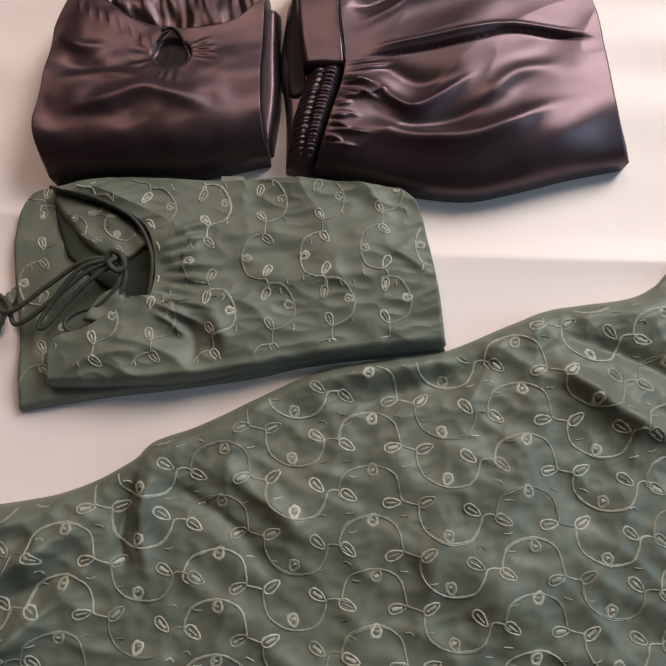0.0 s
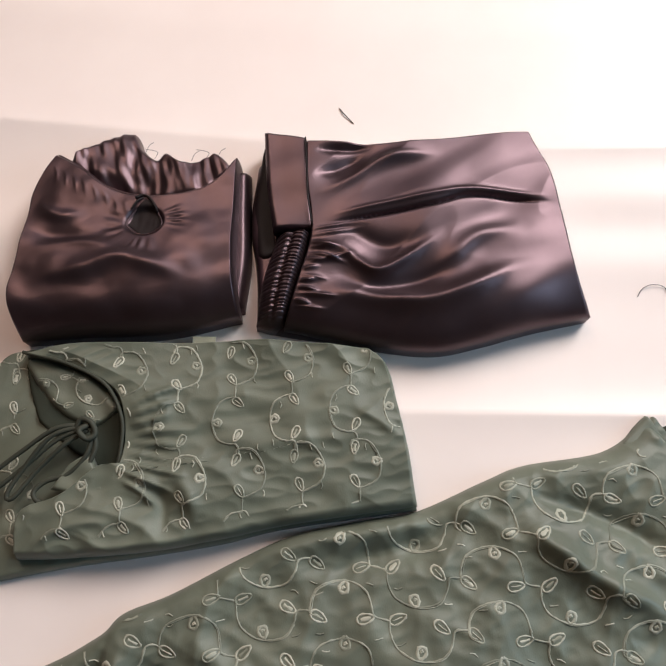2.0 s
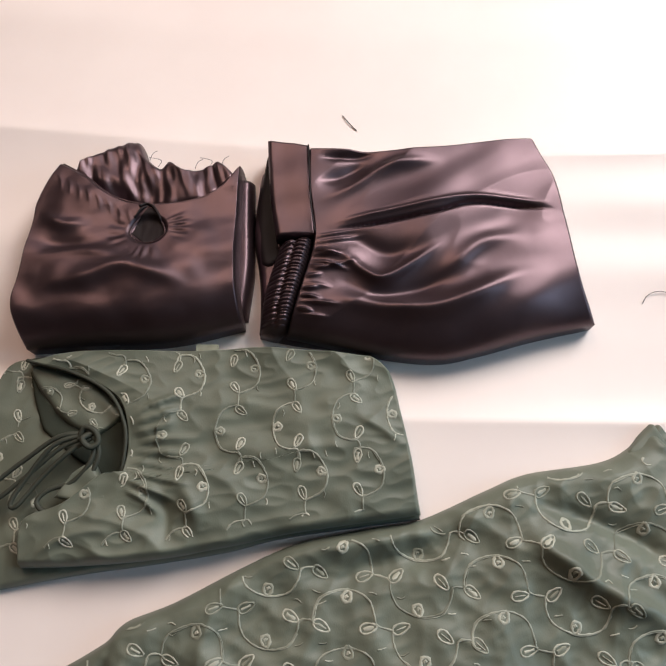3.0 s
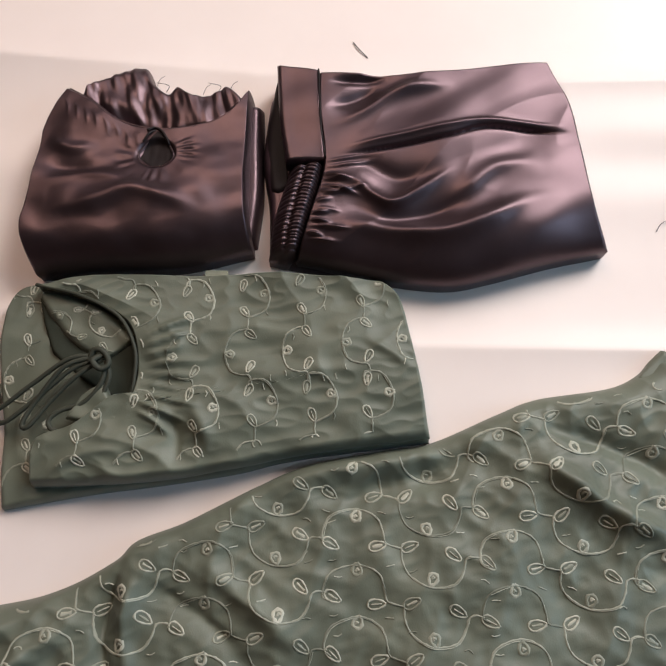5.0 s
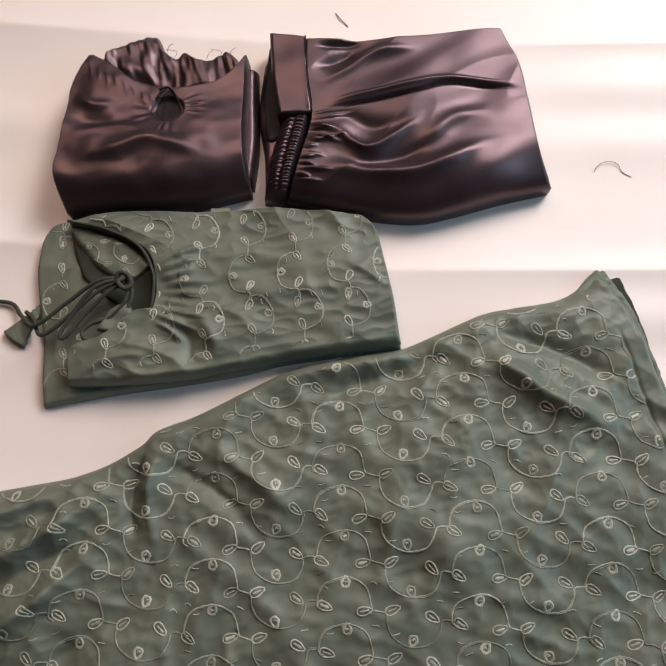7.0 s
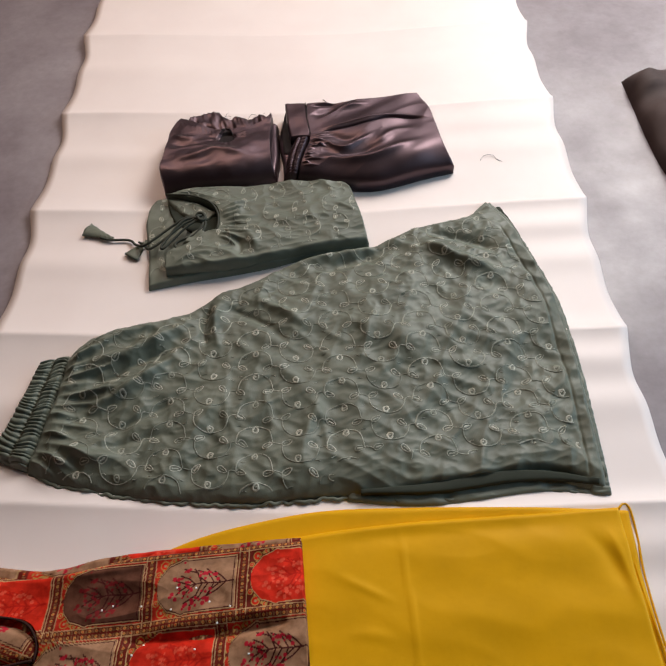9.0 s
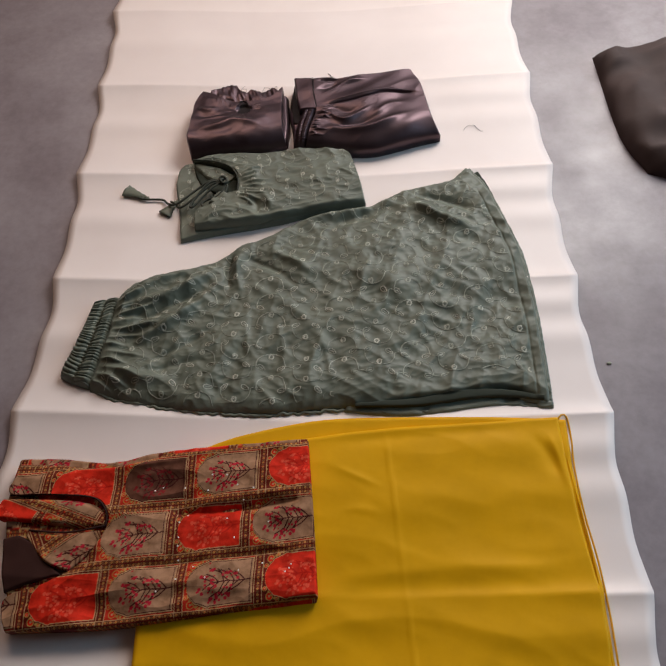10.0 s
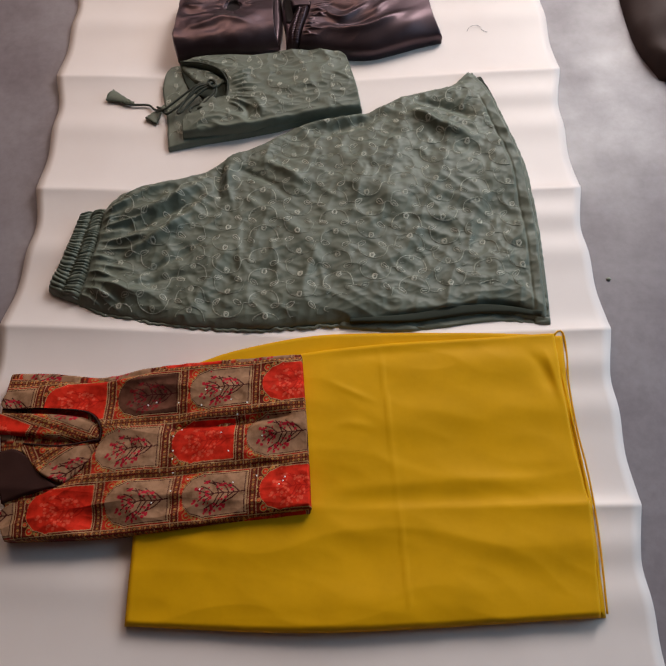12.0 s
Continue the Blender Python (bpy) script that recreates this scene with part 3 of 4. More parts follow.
# ---- folded green top ----
def green_top():
    root = thing("tunic", "folded green embroidered tunic with drawstring keyhole neck and tassels", "tunic")
    b = Patch(bottom=[(-0.210, 0.424), (-0.131, 0.440), (-0.059, 0.451), (0.008, 0.463), (0.064, 0.477), (0.187, 0.496)], right=[(0.187, 0.496), (0.18, 0.55), (0.17, 0.598), (0.160, 0.636), (0.142, 0.652)],
              top=[(-0.226, 0.630), (-0.206, 0.646), (-0.127, 0.652), (-0.031, 0.655), (0.040, 0.658), (0.142, 0.652)], left=[(-0.210, 0.424), (-0.218, 0.492), (-0.228, 0.542), (-0.234, 0.576), (-0.233, 0.611), (-0.226, 0.630)], nu=120, nv=80)
    b.round(0.015, (0.007, 0.005, 0.005, 0.007)).wrinkle(0.07, 0.005, seed=9).wrinkle(0.03, 0.003, (1.5, 1), 70, True, seed=2)
    part("back_panel", b.mesh("back_panel", 0.003), GREEN, root)
    embroider(b, root, TUNIC_AT, TUNIC_ALONG, TUNIC_DOWN, (-3, 4), (-6, 6), lambda u, v: (u < 0.12) & (v > 0.1), 5, 0.8)
    f = Patch(bottom=[(-0.178, 0.446), (-0.131, 0.448), (-0.059, 0.455), (0.008, 0.467), (0.064, 0.480), (0.186, 0.499)], right=[(0.186, 0.499), (0.178, 0.55), (0.168, 0.596), (0.158, 0.632), (0.14, 0.648)],
              top=[(-0.198, 0.637), (-0.165, 0.645), (-0.127, 0.649), (-0.031, 0.652), (0.040, 0.655), (0.14, 0.648)],
              left=[(-0.178, 0.446), (-0.178, 0.487), (-0.142, 0.503), (-0.108, 0.530), (-0.093, 0.520), (-0.089, 0.560), (-0.100, 0.598), (-0.140, 0.622), (-0.198, 0.637)], nu=260, nv=170)
    f.round(0.018, (0.004, 0.005, 0.008, 0.005)).wrinkle(0.11, 0.008, (1.4, 1), 20, seed=6).wrinkle(0.05, 0.004, (1.8, 1), -15, seed=8).wrinkle(0.036, 0.0055, (2.4, 1), -25, True, seed=2.5).wrinkle(0.014, 0.0018, (1.8, 1), 10, True, seed=1)
    for k in range(9):
        a = radians(-38 + 9.5 * k)
        x0, y0 = -0.088, 0.518 + 0.008 * k
        f.ridge([(x0, y0), (x0 + 0.03 * math.cos(a), y0 + 0.02 * math.sin(a)), (x0 + (0.05 + 0.012 * (k % 3)) * math.cos(a), y0 + 0.045 * math.sin(a))], 0.0026, 0.0052, 0.2)
    f.ridge([(-0.04, 0.53), (-0.02, 0.50), (-0.015, 0.475)], 0.010, 0.007)
    f.ridge([(-0.055, 0.52), (-0.045, 0.49), (-0.045, 0.465)], 0.008, -0.005)
    f.ridge([(-0.02, 0.552), (0.07, 0.556), (0.17, 0.560)], 0.010, 0.005)
    f.ridge([(0.12, 0.59), (0.15, 0.575), (0.175, 0.558)], 0.006, 0.005)
    f.ridge([(-0.17, 0.452), (-0.12, 0.478), (-0.075, 0.475)], 0.006, 0.004)
    part("front_panel", f.mesh("front_panel", 0.003, 0.015), GREEN, root)
    embroider(f, root, TUNIC_AT, TUNIC_ALONG, TUNIC_DOWN, (-3, 4), (-6, 6), lambda u, v: (u > 0.02) & (u < 0.985) & (v > 0.05) & (v < 0.97), 21, 0.8)
    c = Patch(bottom=[(-0.196, 0.628), (-0.176, 0.600), (-0.150, 0.576), (-0.122, 0.566)], right=[(-0.122, 0.566), (-0.108, 0.575), (-0.095, 0.588)], top=[(-0.190, 0.638), (-0.160, 0.632), (-0.130, 0.618), (-0.095, 0.588)],
              left=[(-0.196, 0.628), (-0.194, 0.633), (-0.190, 0.638)], nu=60, nv=24)
    c.round(0.012, (0.004, 0.004, 0.005, 0.008)).wrinkle(0.02, 0.003, seed=12)
    part("neck_facing", c.mesh("neck_facing", 0.003, 0.014), GREEN, root, "turned green neck facing")
    embroider(c, root, (-0.17, 0.61), (0.08, -0.03), (-0.012, -0.025), (-1, 2), (-1, 3), lambda u, v: (u > 0.2) & (v > 0.1) & (v < 0.9), 33, 0.6)
    # inside of the neck, its shade put into the dark colour
    n = Patch(bottom=[(-0.176, 0.572), (-0.150, 0.552), (-0.120, 0.532), (-0.100, 0.514)], right=[(-0.100, 0.514), (-0.093, 0.55), (-0.097, 0.590)], top=[(-0.197, 0.630), (-0.172, 0.600), (-0.140, 0.578), (-0.097, 0.590)], left=[(-0.176, 0.572), (-0.188, 0.60), (-0.197, 0.630)], nu=30, nv=24)
    n.round(0.004, (0.01, 0.01, 0.01, 0.01)).wrinkle(0.02, 0.002, seed=14)
    part("neck_lining", n.mesh("neck_lining", 0.003, 0.0165), GREEN_DARK, root, "inside of the neck, darkened for shade")
    q = Patch(bottom=[(-0.150, 0.508), (-0.125, 0.504), (-0.096, 0.502)], right=[(-0.096, 0.502), (-0.106, 0.520), (-0.118, 0.542)], top=[(-0.136, 0.530), (-0.127, 0.537), (-0.118, 0.542)], left=[(-0.150, 0.508), (-0.142, 0.520), (-0.136, 0.530)], nu=24, nv=24)
    q.round(0.004, (0.003, 0.003, 0.004, 0.003)).wrinkle(0.02, 0.003, seed=27)
    part("slit_flap", q.mesh("slit_flap", 0.003, 0.032), GREEN, root, "turned flap of the neck slit")
    cord("neck_binding", [(-0.196, 0.638, 0.034), (-0.15, 0.626, 0.040), (-0.110, 0.606, 0.041), (-0.091, 0.575, 0.040), (-0.089, 0.545, 0.038), (-0.094, 0.515, 0.034)], 0.0018, CORD, root)
    z = 0.042
    first = cord("drawstring", [(-0.122, 0.566, z), (-0.150, 0.562, z + 0.002), (-0.185, 0.538, z - 0.004), (-0.221, 0.514, 0.030), (-0.246, 0.530, 0.014), (-0.262, 0.546, 0.010), (-0.30, 0.549, 0.011), (-0.318, 0.555, 0.013)], 0.0024, CORD, root, 90)
    second = cord("drawstring", [(-0.122, 0.564, z), (-0.148, 0.552, z), (-0.180, 0.525, 0.036), (-0.212, 0.503, 0.030), (-0.228, 0.524, 0.020), (-0.240, 0.534, 0.016)], 0.0024, CORD, root, 80)
    cord("bow_loop", [(-0.120, 0.566, z), (-0.152, 0.555, z + 0.003), (-0.178, 0.524, 0.037), (-0.190, 0.503, 0.034), (-0.184, 0.500, 0.034), (-0.165, 0.524, 0.036), (-0.140, 0.548, z), (-0.120, 0.562, z)], 0.0024, CORD, root, 80)
    cord("bow_loop", [(-0.116, 0.562, z), (-0.112, 0.545, 0.040), (-0.124, 0.518, 0.036), (-0.142, 0.499, 0.036), (-0.158, 0.496, 0.036), (-0.165, 0.505, 0.036), (-0.155, 0.515, 0.036), (-0.135, 0.522, 0.037), (-0.120, 0.538, 0.040), (-0.115, 0.556, z)], 0.0024, CORD, root, 80)
    cord("knot", [(-0.132, 0.560, z), (-0.126, 0.571, z + 0.004), (-0.116, 0.568, z + 0.005), (-0.112, 0.558, z + 0.003), (-0.119, 0.553, z + 0.004), (-0.126, 0.560, z + 0.006), (-0.118, 0.567, z + 0.002)], 0.0028, CORD, root, 50)
    for string, tip, neck in ((first, (-0.347, 0.577), (-0.292, 0.551)), (second, (-0.252, 0.502), (-0.222, 0.546))):
        a, q = np.array([*neck, 0.017]), np.array([*tip, 0.014])
        v, fc = tube([a + (q - a) * k for k in np.linspace(0, 1, 20)], 0.0165, 16, [0.16, 0.26, 0.42, 0.60, 0.80, 1.0])
        v[:, 2] = 0.012 + (v[:, 2] - 0.0155) * 0.32 + 0.0016 * np.sin(v[:, 0] * 900 + v[:, 1] * 500)
        part("tassel", mesh_from("tassel", v, fc), GREEN, string, "folded green cloth tassel")
    part("size_tag", box("size_tag", (-0.035, 0.652, 0.018), (-0.012, 0.661, 0.0195), 0.0004), TAG, root, "small woven tag at the fold")


# ---- folded satin shirt ----
def satin_shirt():
    root = thing("folded_shirt", "folded dark aubergine satin shirt with keyhole neck and gathers", "shirt")
    base = Patch(bottom=[(-0.210, 0.668), (-0.101, 0.670), (0.014, 0.690)], right=[(0.014, 0.690), (0.018, 0.74), (0.016, 0.79), (0.013, 0.85)], top=[(-0.200, 0.838), (-0.10, 0.85), (0.013, 0.85)], left=[(-0.210, 0.668), (-0.212, 0.72), (-0.212, 0.79), (-0.200, 0.838)], nu=80, nv=60)
    base.round(0.022, (0.008, 0.008, 0.01, 0.01)).wrinkle(0.05, 0.003, seed=3)
    part("lower_fold", base.mesh("lower_fold", 0.003), SATIN, root)
    s = Patch(bottom=[(-0.203, 0.652), (-0.14, 0.657), (-0.06, 0.662), (0.012, 0.680)], right=[(0.012, 0.680), (0.006, 0.729), (0.004, 0.786), (0.003, 0.854)],
              top=[(-0.190, 0.856), (-0.160, 0.838), (-0.127, 0.813), (-0.087, 0.804), (-0.039, 0.810), (-0.012, 0.828), (0.003, 0.854)], left=[(-0.203, 0.652), (-0.213, 0.690), (-0.210, 0.73), (-0.209, 0.775), (-0.207, 0.812), (-0.190, 0.856)], nu=220, nv=160)
    s.round(0.032, (0.005, 0.003, 0.048, 0.006)).wrinkle(0.08, 0.009, (1.5, 1), 10, seed=5).wrinkle(0.032, 0.0030, (1.3, 1), 30, seed=6).wrinkle(0.016, 0.0009, (1.3, 1), 0, seed=16)
    s.ridge([(-0.20, 0.70), (-0.14, 0.715), (-0.10, 0.728), (-0.05, 0.712), (-0.01, 0.700)], 0.012, 0.007)
    s.ridge([(-0.205, 0.735), (-0.15, 0.745), (-0.10, 0.738)], 0.008, 0.004)
    s.ridge([(-0.20, 0.79), (-0.17, 0.775), (-0.14, 0.78)], 0.009, 0.005)
    s.ridge([(-0.215, 0.765), (-0.17, 0.752), (-0.12, 0.756)], 0.010, -0.004, 0.0)
    # keyhole with its ring of small gathers
    ang, rad = np.arctan2(s.Y - 0.771, s.X + 0.086), np.hypot((s.X + 0.086) / 1.15, s.Y - 0.771)
    ring = np.exp(-((rad - 0.029) / 0.007) ** 2)
    s.Z = s.Z + ring * (0.0004 + 0.0005 * np.sin(ang * 4 + 1)) * np.sin(ang * 22 + 3 * np.sin(ang * 3) + 40 * rad) * (np.sin(ang) < 0.8) - 0.006 * np.exp(-(rad / 0.0165) ** 14)
    for k in range(8):
        x = -0.185 + 0.011 * k
        s.ridge([(x - 0.003, 0.838 - 0.006 * k), (x + 0.003, 0.826 - 0.006 * k), (x + 0.005, 0.812 - 0.006 * k)], 0.0018, 0.0009, 0.0)
    back = s.Y - 0.708 - 0.010 * np.sin(s.X * 34 + 1.0) - 0.006 * np.sin(s.X * 71)
    s.Z = s.Z - s.k * 0.055 * (back + np.hypot(back, 0.022)) + 0.007 * s.k
    part("front_panel", s.mesh("satin_front", 0.003, 0.020, 0.02), SATIN, root)
    find = flat_lookup(s)
    on = lambda pts, lift: [(x, y, find((x, y))[0] + lift) for x, y in pts]
    # back layer in the keyhole, coloured near black for the shade of the hole
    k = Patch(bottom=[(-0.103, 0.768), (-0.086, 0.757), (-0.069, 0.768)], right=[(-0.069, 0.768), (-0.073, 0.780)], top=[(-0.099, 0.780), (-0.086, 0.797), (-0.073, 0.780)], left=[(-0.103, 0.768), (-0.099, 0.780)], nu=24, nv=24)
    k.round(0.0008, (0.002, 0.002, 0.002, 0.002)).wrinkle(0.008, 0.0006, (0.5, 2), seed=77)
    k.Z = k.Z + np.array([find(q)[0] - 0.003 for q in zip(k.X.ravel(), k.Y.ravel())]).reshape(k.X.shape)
    part("keyhole_shaded_layer", k.mesh("keyhole_shaded_layer", 0.003), SATIN_DARK, root, "satin back layer inside the keyhole, darkened for shade")
    cord("keyhole_binding", on([(-0.086, 0.799), (-0.097, 0.784), (-0.104, 0.769), (-0.097, 0.760), (-0.086, 0.757), (-0.075, 0.760), (-0.068, 0.769), (-0.075, 0.784), (-0.086, 0.799)], 0.0006), 0.0007, SATIN, root, 60, 6)
    y = Patch(bottom=[(-0.180, 0.842), (-0.127, 0.808), (-0.087, 0.800), (-0.039, 0.806), (0.0, 0.838)], right=[(0.0, 0.838), (-0.008, 0.85), (-0.022, 0.862)],
              top=[(-0.172, 0.858), (-0.151, 0.878), (-0.117, 0.893), (-0.104, 0.872), (-0.088, 0.858), (-0.078, 0.866), (-0.060, 0.854), (-0.022, 0.864)], left=[(-0.180, 0.842), (-0.177, 0.85), (-0.172, 0.858)], nu=140, nv=60)
    y.round(0.022, (0.008, 0.006, 0.006, 0.005)).wrinkle(0.035, 0.010, (0.6, 1.6), 12, seed=15).wrinkle(0.014, 0.003, (0.5, 1.6), 15, seed=18)
    part("back_yoke", y.mesh("back_yoke", 0.003, 0.012), SATIN, root, "gathered dark satin back neck edge")
    cord("neck_binding", on([(-0.186, 0.851), (-0.160, 0.836), (-0.127, 0.811), (-0.087, 0.802), (-0.039, 0.808), (-0.014, 0.824), (0.000, 0.846)], 0.001), 0.0013, SATIN, root)
    for j, (x, yy) in enumerate(((-0.100, 0.866), (-0.09, 0.858), (-0.05, 0.856), (-0.035, 0.858), (-0.022, 0.860))):
        cord("frayed_thread", [(x, yy, 0.028), (x + 0.004, yy + 0.005, 0.033), (x + 0.009 * (-1) ** j, yy + 0.008, 0.034)], 0.0003, LINT, root, 12, 5)
    cord("keyhole_tie", on([(-0.097, 0.797), (-0.090, 0.801), (-0.083, 0.797), (-0.077, 0.789), (-0.074, 0.782)], 0.002), 0.0014, SATIN_DARK, root, 20)
    cord("keyhole_tie", on([(-0.085, 0.802), (-0.094, 0.794), (-0.100, 0.784)], 0.002), 0.0012, SATIN_DARK, root, 20)


# ---- folded satin trousers ----
def satin_trousers():
    root = thing("folded_trousers", "folded dark aubergine satin trousers with half elastic waistband", "trousers")
    lo = Patch(bottom=[(0.030, 0.672), (0.074, 0.664), (0.160, 0.656), (0.203, 0.654), (0.247, 0.662), (0.300, 0.676), (0.350, 0.688)], right=[(0.352, 0.682), (0.343, 0.728), (0.335, 0.785), (0.326, 0.838), (0.308, 0.884)], top=[(0.020, 0.862), (0.070, 0.868), (0.143, 0.866), (0.207, 0.871), (0.257, 0.878), (0.308, 0.884)], left=[(0.024, 0.672), (0.022, 0.73), (0.014, 0.79), (0.020, 0.862)], nu=100, nv=60)
    lo.round(0.022, (0.01, 0.006, 0.012, 0.012)).wrinkle(0.05, 0.003, seed=23)
    part("lower_leg", lo.mesh("lower_leg", 0.003), SATIN, root)
    p = Patch(bottom=[(0.056, 0.668), (0.105, 0.660), (0.160, 0.650), (0.208, 0.647), (0.250, 0.656), (0.305, 0.672), (0.362, 0.685)], right=[(0.362, 0.685), (0.346, 0.728), (0.338, 0.785), (0.329, 0.838), (0.309, 0.884)],
              top=[(0.072, 0.872), (0.11, 0.870), (0.143, 0.868), (0.207, 0.873), (0.257, 0.880), (0.309, 0.884)], left=[(0.056, 0.668), (0.070, 0.72), (0.080, 0.767), (0.074, 0.82), (0.072, 0.872)], nu=300, nv=200)
    p.round(0.030, (0.004, 0.007, 0.055, 0.007)).wrinkle(0.08, 0.009, (1.8, 1), 20, seed=31).wrinkle(0.035, 0.003, (1.8, 1), 30, seed=33).wrinkle(0.05, 0.003, (2.5, 1), 35, True, seed=35)
    p.ridge([(0.072, 0.694), (0.113, 0.697), (0.158, 0.692), (0.20, 0.691), (0.24, 0.704), (0.283, 0.726), (0.32, 0.735)], 0.013, 0.011)
    p.ridge([(0.085, 0.748), (0.112, 0.744), (0.129, 0.730), (0.150, 0.720), (0.178, 0.735), (0.218, 0.766)], 0.007, 0.008)
    p.ridge([(0.10, 0.725), (0.14, 0.705), (0.19, 0.712), (0.23, 0.735)], 0.010, -0.006)
    p.ridge([(0.085, 0.768), (0.12, 0.764), (0.16, 0.748), (0.20, 0.765)], 0.012, -0.006)
    p.ridge([(0.19, 0.715), (0.22, 0.735), (0.25, 0.760), (0.30, 0.770)], 0.012, 0.006)
    p.ridge([(0.082, 0.80), (0.12, 0.820), (0.16, 0.845), (0.22, 0.852)], 0.008, 0.006)
    p.ridge([(0.08, 0.855), (0.12, 0.857), (0.15, 0.862)], 0.006, -0.006)
    p.ridge([(0.08, 0.825), (0.11, 0.835), (0.14, 0.855)], 0.008, -0.005)
    p.ridge([(0.10, 0.78), (0.146, 0.790), (0.203, 0.802), (0.247, 0.809), (0.325, 0.803)], 0.003, 0.003, 0.6)
    p.ridge([(0.10, 0.772), (0.148, 0.781), (0.203, 0.792), (0.247, 0.803), (0.325, 0.797)], 0.0015, -0.009, 0.6)
    rng = random.Random(12)
    for j in range(14):
        yy = 0.684 + 0.0062 * j
        x0, far, a = 0.064 + 0.015 * min(1, j / 12), rng.uniform(0.02, 0.06), radians(rng.uniform(-20, 14) + 1.2 * (j - 6))
        p.ridge([(x0, yy), (x0 + 0.5 * far * math.cos(a), yy + 0.4 * far * math.sin(a)), (x0 + far * math.cos(a), yy + far * math.sin(a))], rng.uniform(0.0014, 0.0026), rng.uniform(0.0025, 0.0055), 0.0)
    part("leg", p.mesh("trouser_leg", 0.003, 0.020, 0.02), SATIN, root)
    e = Patch(bottom=[(0.028, 0.672), (0.045, 0.668), (0.060, 0.673)], right=[(0.060, 0.673), (0.072, 0.72), (0.083, 0.768)], top=[(0.046, 0.766), (0.062, 0.767), (0.083, 0.768)], left=[(0.028, 0.672), (0.033, 0.718), (0.046, 0.766)], nu=40, nv=200)
    e.round(0.034, (0.022, 0.008, 0.03, 0.006))
    lean = np.clip(e.V + 0.025 * np.sin(e.U * 6 + 1), 0, 1)
    e.Z = e.Z + e.k * (0.0036 * np.where(e.U < 0.5, pleats(lean, 21, 3), pleats(lean, 26, 6)) - 0.002 - 0.004 * np.exp(-((e.U - 0.5) / 0.07) ** 2))
    part("elastic", e.mesh("elastic", 0.003, 0.016, 0.016), SATIN, root, "gathered dark satin elastic")
    w = Patch(bottom=[(0.043, 0.766), (0.064, 0.768), (0.084, 0.768)], right=[(0.084, 0.768), (0.078, 0.82), (0.074, 0.874)], top=[(0.029, 0.882), (0.055, 0.878), (0.074, 0.874)], left=[(0.043, 0.766), (0.034, 0.822), (0.029, 0.882)], nu=30, nv=60)
    w.round(0.007, (0.006, 0.003, 0.003, 0.004)).wrinkle(0.05, 0.006, seed=41)
    part("waistband", w.mesh("satin_waistband", 0.003, 0.038, 0.010), SATIN, root, "flat satin waistband")
    cord("waist_seam", [(0.083, 0.769, 0.053), (0.078, 0.80, 0.056), (0.076, 0.83, 0.056), (0.073, 0.872, 0.050)], 0.0009, SATIN_DARK, root, 40, 6)
    # inside of the waist opening, with its shade painted as a near-black colour
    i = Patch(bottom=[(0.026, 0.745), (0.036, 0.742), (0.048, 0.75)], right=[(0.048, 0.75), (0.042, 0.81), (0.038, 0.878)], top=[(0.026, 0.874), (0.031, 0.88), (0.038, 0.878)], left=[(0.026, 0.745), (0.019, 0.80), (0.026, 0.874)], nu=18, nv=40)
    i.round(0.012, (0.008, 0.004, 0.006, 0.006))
    part("waist_inside_shade", i.mesh("waist_inside_shade", 0.003, 0.012), SATIN_DARK, root, "inside of the waistband, darkened for shade")


